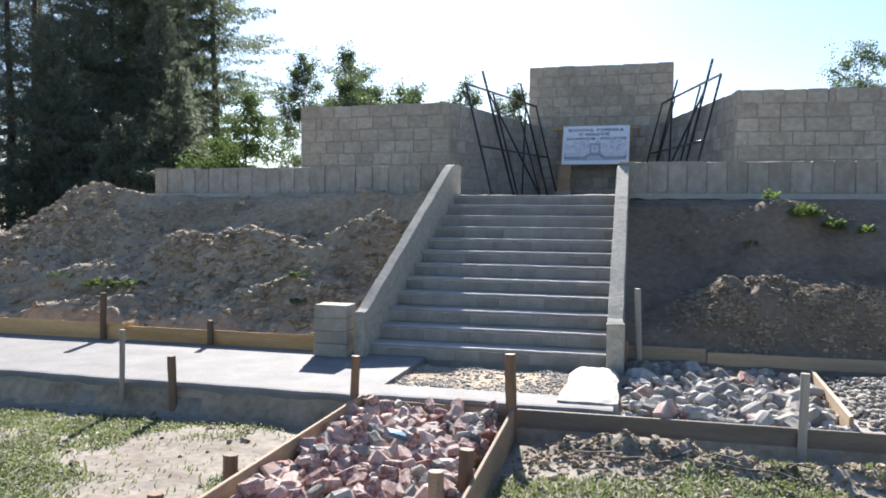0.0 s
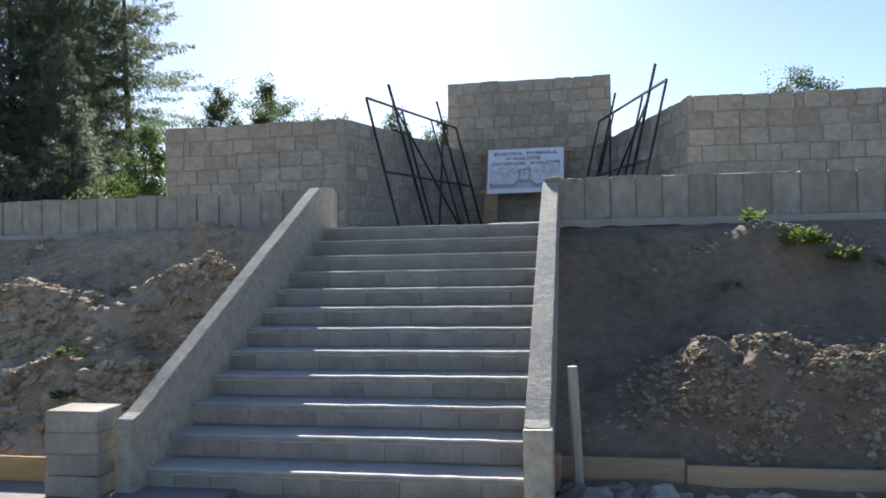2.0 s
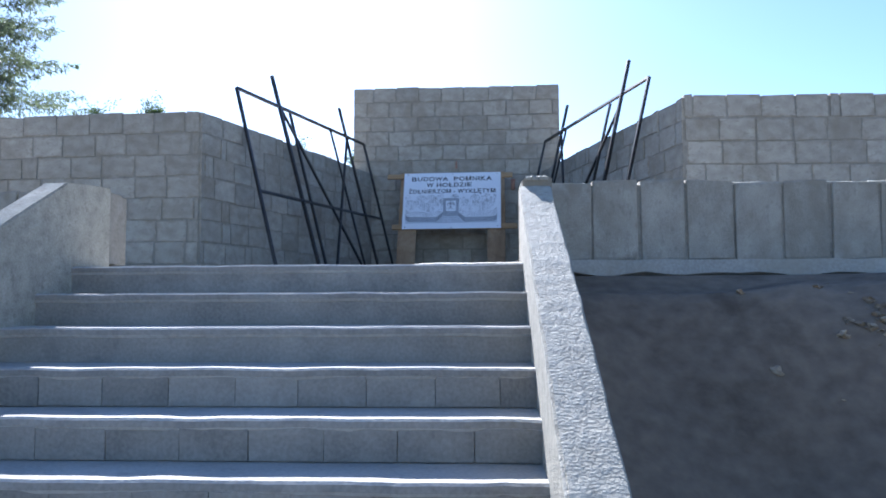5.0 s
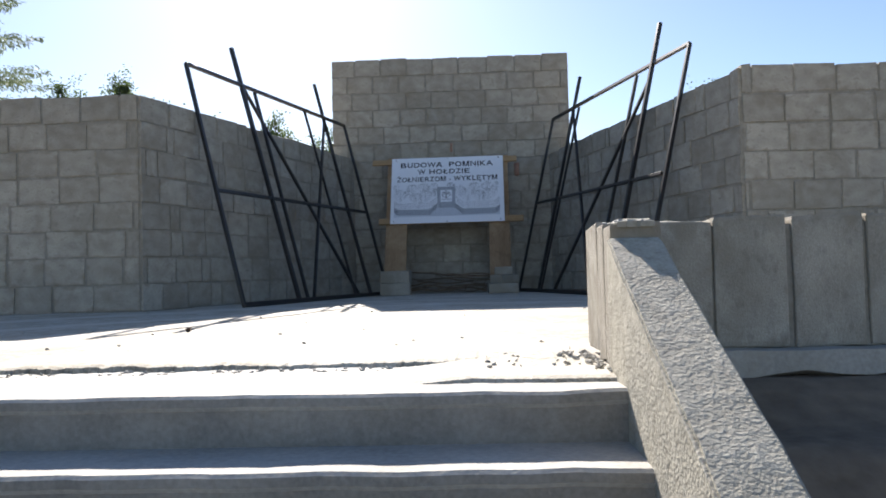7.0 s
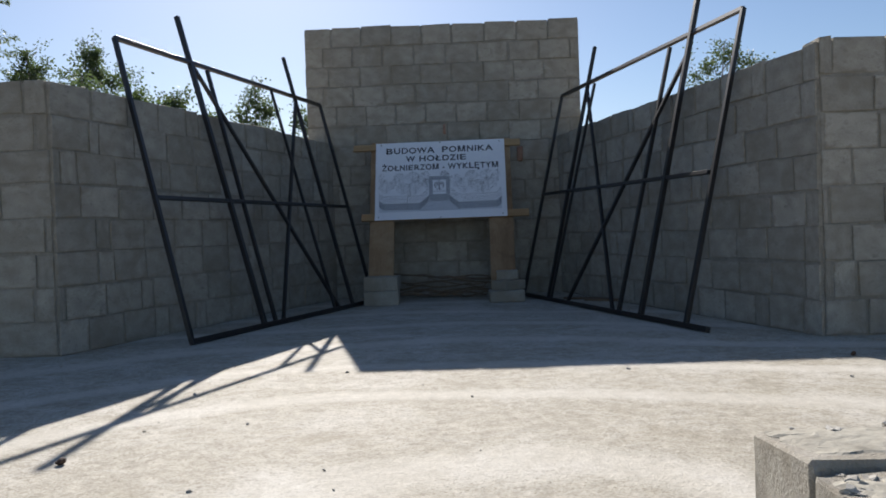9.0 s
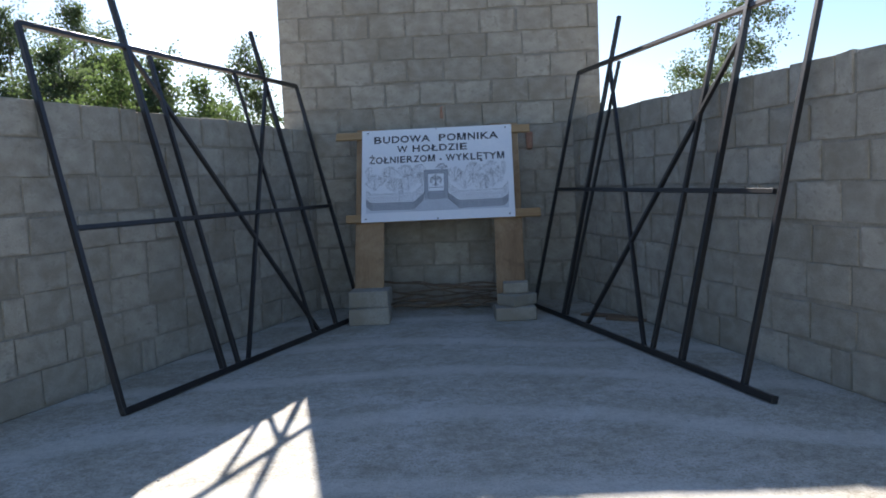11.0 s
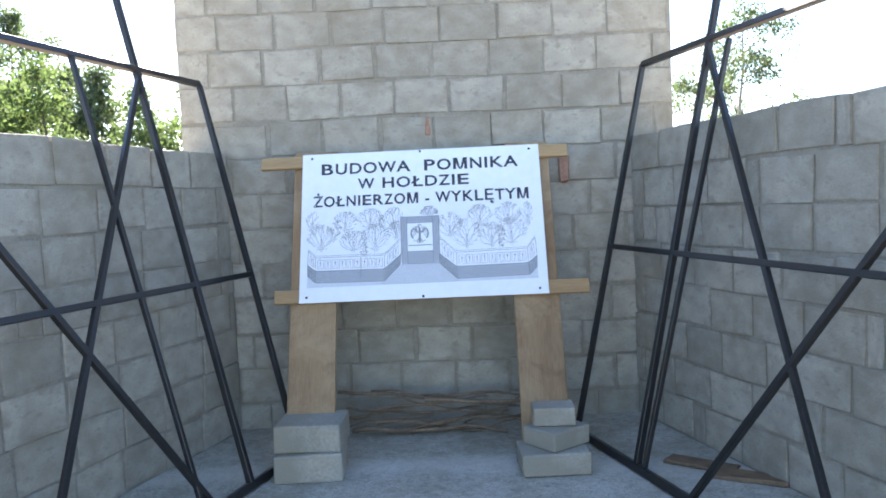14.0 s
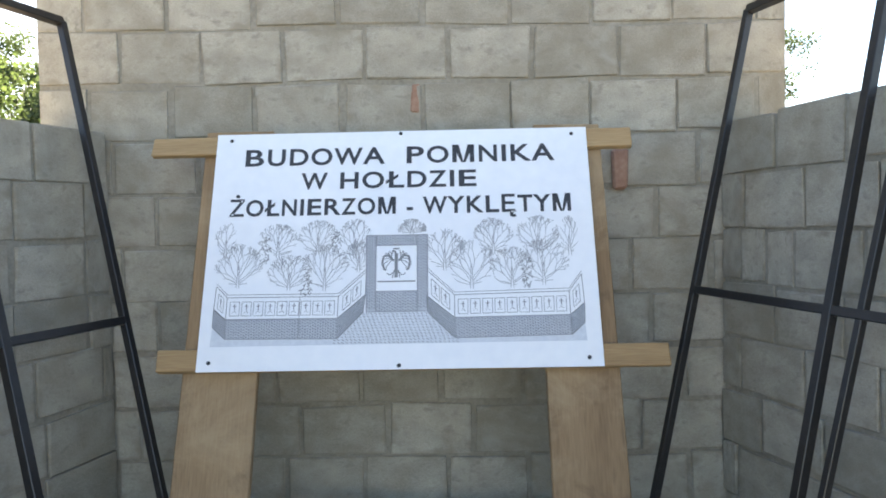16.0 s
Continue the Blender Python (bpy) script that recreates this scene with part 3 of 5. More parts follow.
LOW = "low wall of grey concrete blocks stood on end"
upright_wall("wall_front_left", (-6.95, 3.93), (-1.635, 3.70), FLOOR + 0.02, 0.41, 0.21, LOW, 21)
upright_wall("wall_front_right", (0.715, 3.74), (6.95, 3.93), FLOOR + 0.02, 0.435, 0.215, LOW, 22, 0.40)
upright_wall("wall_end_left", (-1.60, 3.525), (-1.625, 3.695), FLOOR + 0.0, 0.425, 0.15, LOW + " beside the top step", 23)
upright_wall("wall_end_right", (0.868, 3.445), (0.872, 3.732), FLOOR + 0.0, 0.445, 0.155, LOW + " beside the top step", 24, 0.14)
for name, x0, x1 in (("footing", -7.05, -1.70), ("footing", 0.87, 7.05)):
    bm = bmesh.new()
    n = 60
    f = [[bm.verts.new((x0 + (x1 - x0) * k / n, (3.745 + 0.19 * k / n if x0 > 0 else 3.93 - 0.23 * k / n) - 0.09 - 0.03 * noise.noise((k * 0.4, x0, 0)), FLOOR + dz)) for dz in (0.018 + 0.01 * noise.noise((k * 0.6, 1, x0)), -0.06 - 0.03 * noise.noise((k * 0.5, 4, x0)))] for k in range(n + 1)]
    g = [[bm.verts.new((x0 + (x1 - x0) * k / n, 4.16, FLOOR + dz)) for dz in (0.018, -0.2)] for k in range(n + 1)]
    for k in range(n):
        bm.faces.new((f[k][0], f[k][1], f[k + 1][1], f[k + 1][0]))
        bm.faces.new((f[k][0], f[k + 1][0], g[k + 1][0], g[k][0]))
        bm.faces.new((f[k][1], g[k][1], g[k + 1][1], f[k + 1][1]))
    bmesh.ops.recalc_face_normals(bm, faces=bm.faces)
    tagged(part(name, bm, M_CAST), "pale concrete footing strip under the low wall", "footing", kind="structure")



def mortar_cap(x0, x1, y0, y1, z, thick, seed, label):
    """A thin broken sheet of mortar with a ragged outline."""
    bm = bmesh.new()
    nx, ny = max(3, int((x1 - x0) / 0.014)), max(3, int((y1 - y0) / 0.014))
    grid = {}
    for j in range(ny + 1):
        for i in range(nx + 1):
            u, v = i / nx, j / ny
            x = x0 + (x1 - x0) * u + 0.022 * noise.noise((u * 4, v * 5, seed)) + 0.012 * noise.noise((u * 11, v * 13, seed + 3))
            y = y0 + (y1 - y0) * v + 0.022 * noise.noise((u * 5, v * 4, seed + 7)) + 0.012 * noise.noise((u * 12, v * 11, seed + 9))
            rim = min(1.0, 9 * min(u, 1 - u, v, 1 - v))
            grid[i, j] = bm.verts.new((x, y, z + thick * (0.35 + 0.65 * rim ** 0.5) + 0.003 * noise.noise((x * 14, y * 14, seed)) + 0.0015 * noise.noise((x * 50, y * 50, seed))))
    for j in range(ny):
        for i in range(nx):
            bm.faces.new((grid[i, j], grid[i + 1, j], grid[i + 1, j + 1], grid[i, j + 1]))
    r = bmesh.ops.extrude_face_region(bm, geom=bm.faces[:])
    for q in r["geom"]:
        if isinstance(q, bmesh.types.BMVert):
            q.co.z = z - 0.012
    bmesh.ops.recalc_face_normals(bm, faces=bm.faces)
    tagged(part("mortar_cap", bm, M_CAP), label, "mortar", kind="structure")


CAP = "thin cracked sheet of dried mortar on top of the wall"
for k, (x0, x1, y0, y1, z, t) in enumerate(((0.735, 0.85, 3.44, 3.70, FLOOR + 0.44, 0.014), (0.73, 1.10, 3.765, 3.935, FLOOR + 0.45, 0.012), (1.13, 1.36, 3.77, 3.95, FLOOR + 0.45, 0.011), (1.40, 2.2, 3.79, 3.97, FLOOR + 0.45, 0.011), (2.25, 3.2, 3.81, 3.99, FLOOR + 0.45, 0.01))):
    mortar_cap(x0, x1, y0, y1, z, t, 3.7 * k, CAP)

# ---------- steel frames ----------
BAR_ROWS_LEFT = {
    "top_rail": ((-2.72, 9.065, 4.38), (-1.614, 12.56, 4.345), 0.05),
    "middle_rail": ((-2.325, 8.854, 2.985), (-1.254, 12.283, 2.99), 0.045),
    "bottom_rail": ((-2.002, 8.62, 1.80), (-0.937, 12.04, 1.80), 0.06),
    "outer_upright": ((-2.002, 8.637, 1.80), (-2.72, 9.065, 4.38), 0.05),
    "inner_upright": ((-0.937, 12.04, 1.80), (-1.614, 12.56, 4.345), 0.045),
    "brace_tall": ((-1.679, 9.671, 1.80), (-2.552, 10.089, 4.842), 0.058),
    "brace": ((-1.62, 9.859, 1.80), (-2.33, 10.27, 4.34), 0.045),
    "brace_diagonal": ((-1.218, 11.142, 1.80), (-2.408, 10.04, 4.36), 0.045),
    "brace_thin": ((-1.25, 11.042, 1.80), (-1.97, 11.419, 4.342), 0.038),
    "brace_tall_inner": ((-1.113, 11.477, 1.80), (-1.952, 12.026, 4.861), 0.05),
    "brace_back": ((-1.581, 9.981, 1.80), (-1.799, 11.955, 4.33), 0.042),
}
BAR_ROWS_RIGHT = {
    "top_rail": ((1.552, 12.526, 4.335), (2.572, 8.93, 4.365), 0.05),
    "middle_rail": ((1.253, 12.416, 3.063), (2.238, 8.879, 3.03), 0.045),
    "bottom_rail": ((0.956, 12.284, 1.80), (2.048, 8.419, 1.80), 0.06),
    "outer_upright": ((1.966, 8.708, 1.80), (2.572, 8.93, 4.365), 0.05),
    "inner_upright": ((0.961, 12.286, 1.80), (1.552, 12.526, 4.335), 0.045),
    "brace_tall_inner": ((1.179, 11.509, 1.80), (1.869, 11.817, 4.784), 0.05),
    "brace_thin": ((1.201, 11.433, 1.80), (1.811, 11.579, 4.303), 0.038),
    "brace_back": ((1.623, 9.931, 1.80), (1.753, 11.778, 4.294), 0.042),
    "brace_diagonal": ((1.328, 10.981, 1.80), (2.335, 9.62, 4.21), 0.045),
    "brace": ((1.656, 9.813, 1.80), (2.26, 9.995, 4.318), 0.045),
    "brace_tall": ((1.769, 9.412, 1.80), (2.47, 9.69, 4.83), 0.058),
}
for rows in (BAR_ROWS_LEFT, BAR_ROWS_RIGHT):
    base = (Vector(rows["bottom_rail"][0]) + Vector(rows["bottom_rail"][1])) / 2
    base.z = FLOOR
    face = (Vector(rows["bottom_rail"][1]) - Vector(rows["bottom_rail"][0])).cross(Vector(rows["top_rail"][0]) - Vector(rows["bottom_rail"][0])).normalized()
    fr = thing("steel_frame", Matrix.Translation(base), "black welded steel frame with crossing braces, leaning on the wall", "frame", group="steel frames")
    for nm, (p, q, w) in rows.items():
        bm = bmesh.new()
        bar(bm, Vector(p) - base, Vector(q) - base, w * 0.77, w * 0.77, up=face)
        part(nm, bm, M_STEEL, fr)

# ---------- notice board ----------
S_TL, S_TR, S_BL, S_BR = Vector((-0.888, 12.49, 3.80)), Vector((0.775, 12.43, 3.79)), Vector((-0.888, 12.10, 2.80)), Vector((0.772, 12.04, 2.795))
sx = ((S_TR - S_TL) + (S_BR - S_BL)).normalized()
sy = ((S_TL - S_BL) + (S_TR - S_BR)).normalized()
sn = sx.cross(sy)
SIGN = Matrix((sx, sy, sn)).transposed().to_4x4()
SIGN.translation = (S_TL + S_TR + S_BL + S_BR) / 4
SW, SH = 1.66, 1.08
stand = thing("sign_stand", SIGN, "pale pine plank stand with two crossbars leaning on the middle wall", "stand")
for nm, x0, x1 in (("plank", -0.90, -0.59), ("plank", 0.60, 0.90)):
    bm = bmesh.new()
    box(bm, (x0, -1.52, -0.075), (x1, 0.58, -0.035), bevel=0.004, jitter=0.004)
    part(nm, bm, M_PLANK, stand)
for y, x0, x1 in ((0.49, -1.13, 1.03), (-0.49, -1.00, 1.10)):
    bm = bmesh.new()
    box(bm, (x0, y - 0.045, -0.034), (x1, y + 0.045, -0.004), bevel=0.004, jitter=0.004)
    part("crossbar", bm, M_CROSSBAR, stand)
banner = thing("banner", SIGN @ Matrix.Translation((0, 0, 0.004)), "white printed vinyl banner with black lettering and a grey drawing", "banner")
bm = bmesh.new()
box(bm, (-SW / 2, -SH / 2, 0), (SW / 2, SH / 2, 0.004), bevel=0.001)
vinyl = part("sheet", bm, M_WHITE, banner)


# advance width and side bearings of each capital, in thousandths of the type size
GLYPHS = {"B": (722, 73, 45), "U": (722, 72, 72), "D": (722, 72, 43), "O": (778, 44, 44), "W": (944, 6, 6), "A": (722, 0, 0), "P": (667, 73, 46), "M": (833, 71, 71), "N": (722, 74, 74), "I": (278, 68, 68), "K": (722, 75, 0),
          "H": (722, 73, 73), "\u0141": (611, 10, 27), "Z": (611, 22, 30), "E": (667, 73, 42), "\u017b": (611, 22, 30), "R": (722, 73, 5), "L": (611, 77, 27), "\u0118": (667, 73, 42), "T": (611, 22, 22), "Y": (667, 0, 0), "-": (333, 45, 45)}


def sheet(u, v):
    """Banner place from a fraction across and down."""
    return (u - 0.5) * SW, (0.5 - v) * SH


def glyph(ch):
    """One bold capital as a flat mesh, and its extent across."""
    if ch == "M":
        bm = bmesh.new()
        for q in (((0, 0), (0.16, 0), (0.16, 0.75), (0, 0.75)), ((0.64, 0), (0.8, 0), (0.8, 0.75), (0.64, 0.75)), ((0.02, 0.75), (0.32, 0), (0.41, 0), (0.235, 0.75)), ((0.78, 0.75), (0.565, 0.75), (0.39, 0), (0.48, 0))):
            bm.faces.new([bm.verts.new((x, y - 0.02, 0)) for x, y in q])
        me = bpy.data.meshes.new("letter")
        bm.to_mesh(me)
        bm.free()
        return me, 0.0, 0.8
    c = bpy.data.curves.new("letter", 'FONT')
    c.body, c.size, c.resolution_u, c.offset = ch, 1.0, 4, 0.02
    tmp = new("letter", c)
    bpy.context.view_layer.update()
    me = bpy.data.meshes.new_from_object(tmp.evaluated_get(bpy.context.evaluated_depsgraph_get()))
    bpy.data.objects.remove(tmp)
    xs = [v.co.x for v in me.vertices]
    return me, min(xs), max(xs)


def word(text, u0, u1, v0, v1):
    """A word in bold capitals fitted into a box of the sheet, letter by letter."""
    (x0, y0), (x1, y1) = sheet(u0, v0), sheet(u1, v1)
    total = sum(GLYPHS[c][0] for c in text) - GLYPHS[text[0]][1] - GLYPHS[text[-1]][2]
    k, at = (x1 - x0) / total, -GLYPHS[text[0]][1]
    for ch in text:
        adv, lb, rb = GLYPHS[ch]
        me, lo, hi = glyph(ch)
        a, w = x0 + (at + lb) * k, (adv - lb - rb) * k
        for q in me.vertices:
            q.co = Vector((a + (q.co.x - lo) / (hi - lo) * w, y0 + (q.co.y + 0.02) / 0.77 * (y1 - y0), 0.0056))
        me.materials.append(M_INK)
        part("letter", me, None, vinyl)
        at += adv


for row in (("BUDOWA", 0.0818, 0.4585, 0.1502, 0.0686), ("POMNIKA", 0.5163, 0.9108, 0.1505, 0.0685), ("W", 0.2357, 0.3062, 0.2586, 0.18), ("HO\u0141DZIE", 0.3398, 0.7017, 0.2585, 0.1799), ("\u017bO\u0141NIERZOM", 0.051, 0.4886, 0.3725, 0.296), ("-", 0.5173, 0.534, 0.376, 0.298), ("WYKL\u0118TYM", 0.5594, 0.9458, 0.3745, 0.2958)):
    word(*row)


def stroke(bm, pts, w, z=0.005):
    """A flat printed line through sheet places."""
    for (ax, ay), (bx, by) in zip(pts, pts[1:]):
        d = Vector((bx - ax, by - ay, 0))
        if d.length < 1e-5:
            continue
        q = Vector((-d.y, d.x, 0)).normalized() * w / 2
        bm.faces.new([bm.verts.new(p) for p in (Vector((ax, ay, z)) - q, Vector((bx, by, z)) - q, Vector((bx, by, z)) + q, Vector((ax, ay, z)) + q)])


def patch(bm, pts, z):
    bm.faces.new([bm.verts.new((*sheet(u, v), z)) for u, v in pts])


def printed(name, bm, material, label=""):
    ob = part(name, bm, material, vinyl, label)
    ob["kind"] = "stuff"
    return ob


def lerp4(q, a, b):
    """A place in a four-cornered field: a across, b down."""
    top = [q[0][i] + (q[1][i] - q[0][i]) * a for i in (0, 1)]
    low = [q[3][i] + (q[2][i] - q[3][i]) * a for i in (0, 1)]
    return top[0] + (low[0] - top[0]) * b, top[1] + (low[1] - top[1]) * b


# drawn monument: low walls with panels, brick plinths, pillar, pavement and bare trees
M_TONE = mat("printed_tone", (0.33, 0.35, 0.39), (0.50, 0.52, 0.56), coarse=90.0, fine=220.0, rough=0.5, bump=0.0)
M_SKETCH = mat("pale_grey_ink", (0.27, 0.28, 0.30), (0.36, 0.37, 0.39), rough=0.5, bump=0.0)
M_PAVE = mat("printed_paving", (0.50, 0.53, 0.58), (0.66, 0.69, 0.73), coarse=60.0, fine=200.0, rough=0.5, bump=0.0)
PLINTHS = (((0.063, 0.80), (0.345, 0.80), (0.346, 0.88), (0.065, 0.875), 44, 7), ((0.638, 0.804), (0.926, 0.80), (0.9275, 0.877), (0.639, 0.884), 44, 7))
SLANTS = (((0.0315, 0.757), (0.063, 0.80), (0.065, 0.875), (0.032, 0.828), 7, 9), ((0.345, 0.80), (0.414, 0.708), (0.41, 0.777), (0.346, 0.88), 12, 9), ((0.5695, 0.716), (0.638, 0.804), (0.639, 0.884), (0.571, 0.782), 12, 9), ((0.926, 0.80), (0.9625, 0.754), (0.96, 0.833), (0.9275, 0.877), 7, 9))
PILLAR = (((0.413, 0.464), (0.439, 0.464), (0.4405, 0.777), (0.4165, 0.777), 4, 26), ((0.5445, 0.464), (0.5715, 0.464), (0.5715, 0.777), (0.545, 0.777), 4, 26), ((0.439, 0.464), (0.5445, 0.464), (0.5443, 0.507), (0.439, 0.507), 16, 4), ((0.4403, 0.695), (0.545, 0.695), (0.545, 0.777), (0.4405, 0.777), 16, 7))
bm = bmesh.new()
patch(bm, ((0.0293, 0.904), (0.032, 0.828), (0.065, 0.875), (0.346, 0.88), (0.412, 0.777), (0.5715, 0.777), (0.639, 0.884), (0.9275, 0.877), (0.96, 0.833), (0.9625, 0.901)), 0.0046)
part("drawn_pavement", bm, M_PAVE, vinyl)
for q in PLINTHS + SLANTS + PILLAR:
    bm = bmesh.new()
    patch(bm, q[:4], 0.005)
    part("drawn_wall", bm, M_TONE, vinyl)
bm = bmesh.new()
for q in PLINTHS + PILLAR:
    nx, ny = q[4], q[5]
    for j in range(ny):
        for i in range(nx):
            a, b = (i + 0.5) / nx, (j + (0.5 if i % 2 else 0.15)) / ny
            if b < 0.95:
                stroke(bm, [sheet(*lerp4(q, a - 0.28 / nx, b)), sheet(*lerp4(q, a + 0.25 / nx, b + 0.35 / ny))], 0.0042, 0.0054)
for q in SLANTS:
    for j in range(q[5]):
        stroke(bm, [sheet(*lerp4(q, 0.02, (j + 0.6) / q[5])), sheet(*lerp4(q, 0.98, (j + 0.25) / q[5]))], 0.0034, 0.0054)
for j in range(11):
    v = 0.782 + 0.0112 * j
    reach = 0.085 + 0.07 * min(1.0, j / 9)
    u = 0.4915 - reach
    while u < 0.4915 + reach:
        stroke(bm, [sheet(u, v), sheet(u + 0.006, v + 0.005)], 0.0026, 0.0051)
        u += 0.0105
printed("drawn_bricks", bm, M_LINE)
bm = bmesh.new()
rng = random.Random(9)
for q in PLINTHS + SLANTS + PILLAR:
    stroke(bm, [sheet(*p) for p in q[:4]] + [sheet(*q[0])], 0.0028, 0.0057)
PANELS = (((0.0637, 0.7105), (0.3457, 0.7123), (0.3451, 0.7996), (0.0637, 0.7975), 9, 0.02), ((0.639, 0.7141), (0.9262, 0.7066), (0.9259, 0.8007), (0.6384, 0.8044), 9, 0.02), ((0.0338, 0.6646), (0.0637, 0.7105), (0.0637, 0.7975), (0.0315, 0.7556), 1, 0.2), ((0.3457, 0.7123), (0.4148, 0.6155), (0.4142, 0.7067), (0.3451, 0.7996), 2, 0.14), ((0.5669, 0.6083), (0.639, 0.7141), (0.6384, 0.8044), (0.5694, 0.7159), 2, 0.14), ((0.9262, 0.7066), (0.9594, 0.6383), (0.9624, 0.753), (0.9259, 0.8007), 1, 0.2))
for q in PANELS:
    stroke(bm, [sheet(*p) for p in q[:4]] + [sheet(*q[0])], 0.003)
    stroke(bm, [sheet(q[0][0], q[0][1] - 0.011), sheet(q[1][0], q[1][1] - 0.011)], 0.0024)
    m = q[5]
    for i in range(q[4]):
        a0, a1 = m + (1 - 2 * m) * (i + 0.10) / q[4], m + (1 - 2 * m) * (i + 0.90) / q[4]
        stroke(bm, [sheet(*lerp4(q, a, b)) for a, b in ((a0, 0.2), (a1, 0.2), (a1, 0.84), (a0, 0.84), (a0, 0.2))], 0.0024)
        c = (a0 + a1) / 2
        stroke(bm, [sheet(*lerp4(q, c, 0.3)), sheet(*lerp4(q, c, 0.58))], 0.0042)
        stroke(bm, [sheet(*lerp4(q, a0 * 0.7 + a1 * 0.3, 0.4)), sheet(*lerp4(q, a0 * 0.3 + a1 * 0.7, 0.4))], 0.003)
        stroke(bm, [sheet(*lerp4(q, a0 * 0.75 + a1 * 0.25, 0.72)), sheet(*lerp4(q, c, 0.62)), sheet(*lerp4(q, a0 * 0.25 + a1 * 0.75, 0.72))], 0.002)
stroke(bm, [sheet(0.249, 0.714), sheet(0.249, 0.88)], 0.003, 0.0057)
printed("drawn_line_work", bm, M_LINE)
# heraldic bird on the pillar, as plain strokes
bm = bmesh.new()
for side in (-1, 1):
    for k in range(7):
        a = -0.35 + k * 0.30
        r0, r1 = 0.010, 0.036 - 0.002 * abs(k - 3)
        stroke(bm, [sheet(0.4912 + side * r0, 0.565 - 0.004 * k), sheet(0.4912 + side * r1 * math.cos(a - 0.2), 0.578 - 0.052 * math.sin(a)), sheet(0.4912 + side * (r1 * math.cos(a - 0.2) + 0.001), 0.594 - 0.052 * math.sin(a))], 0.0036)
    stroke(bm, [sheet(0.4912, 0.61), sheet(0.4912 + side * 0.016, 0.63), sheet(0.4912 + side * 0.024, 0.622)], 0.004)
    stroke(bm, [sheet(0.4912 + side * 0.006, 0.61), sheet(0.4912 + side * 0.009, 0.641)], 0.004)
    stroke(bm, [sheet(0.4912 + side * a, b) for a, b in ((0.006, 0.572), (0.020, 0.548), (0.032, 0.553), (0.036, 0.582), (0.029, 0.61))], 0.009, 0.0053)
stroke(bm, [sheet(0.4912, 0.54), sheet(0.4912, 0.64)], 0.014)
stroke(bm, [sheet(0.4912, 0.545), sheet(0.487, 0.53), sheet(0.480, 0.533)], 0.008)
stroke(bm, [sheet(0.483, 0.521), sheet(0.4994, 0.521)], 0.007)
part("drawn_emblem", bm, M_LINE, vinyl)
bm = bmesh.new()
stroke(bm, [sheet(0.4442, 0.6555), sheet(0.5394, 0.6557)], 0.006)
part("drawn_caption_bar", bm, M_LINE, vinyl)


def limb(bm, p, a, ln, w, depth, fits):
    """A crooked drawn branch that forks until it leaves the crown."""
    pts, q = [p], p
    for k in range(3):
        a += rng.uniform(-0.16, 0.16)
        q = (q[0] + math.cos(a) * ln / 3, q[1] + math.sin(a) * ln / 3)
        if not fits(q):
            break
        pts.append(q)
    stroke(bm, pts, w)
    if depth and len(pts) == 4:
        for da in (-0.36, 0.30):
            limb(bm, q, a + da + rng.uniform(-0.15, 0.15), ln * rng.uniform(0.6, 0.85), max(0.0019, w * 0.85), depth - 1, fits)


def drawn_tree(u, v, half, top):
    """A bare tree that fans out into a round crown above its foot at u, v."""
    bm = bmesh.new()
    fx, fy = sheet(u, v)
    rx, h = half * SW * 1.12, (v - top) * SH * 1.04
    cy, ry = fy + h * 0.54, h * 0.48

    def fits(q):
        return ((q[0] - fx) / rx) ** 2 + ((q[1] - cy) / ry) ** 2 < 1.0 + 0.15 * noise.noise((q[0] * 60, q[1] * 60, u))
    for s in (-1, 1):
        stroke(bm, [(fx + s * 0.006, fy), (fx + s * 0.0035, fy + h * 0.25), (fx + s * 0.002, fy + h * 0.5)], 0.0026)
    for a, at in ((0.2, 0.08), (0.5, 0.10), (0.8, 0.14), (1.05, 0.2), (1.3, 0.3), (1.57, 0.42), (1.85, 0.3), (2.1, 0.2), (2.35, 0.14), (2.65, 0.10), (2.95, 0.08)):
        limb(bm, (fx + 0.004 * math.cos(a), fy + h * at), a, h * 0.27, 0.0024, 4, fits)
    printed("drawn_tree", bm, M_SKETCH)


for row in ((0.048, 0.545, 0.026, 0.405), (0.185, 0.55, 0.047, 0.415), (0.288, 0.54, 0.047, 0.40), (0.385, 0.56, 0.04, 0.40), (0.531, 0.462, 0.047, 0.398), (0.395, 0.615, 0.032, 0.49), (0.0868, 0.672, 0.056, 0.50), (0.2182, 0.684, 0.052, 0.545), (0.309, 0.69, 0.056, 0.507),
            (0.615, 0.615, 0.046, 0.45), (0.74, 0.55, 0.047, 0.405), (0.855, 0.55, 0.05, 0.40), (0.935, 0.56, 0.022, 0.405), (0.683, 0.69, 0.054, 0.495), (0.785, 0.69, 0.052, 0.53), (0.865, 0.68, 0.06, 0.50)):
    drawn_tree(*row)
bm = bmesh.new()
for u, v, ru, rv in ((0.155, 0.51, 0.012, 0.06), (0.262, 0.66, 0.016, 0.055), (0.335, 0.48, 0.012, 0.06), (0.825, 0.625, 0.016, 0.06)):
    for k in range(46):
        a, t = rng.uniform(0, 6.3), rng.random() ** 0.5
        p = (u + ru * t * math.cos(a), v + rv * t * math.sin(a))
        stroke(bm, [sheet(*p), sheet(p[0] + rng.uniform(-0.006, 0.006), p[1] + rng.uniform(0.002, 0.012))], 0.0034)
printed("drawn_shrubs", bm, M_LINE)
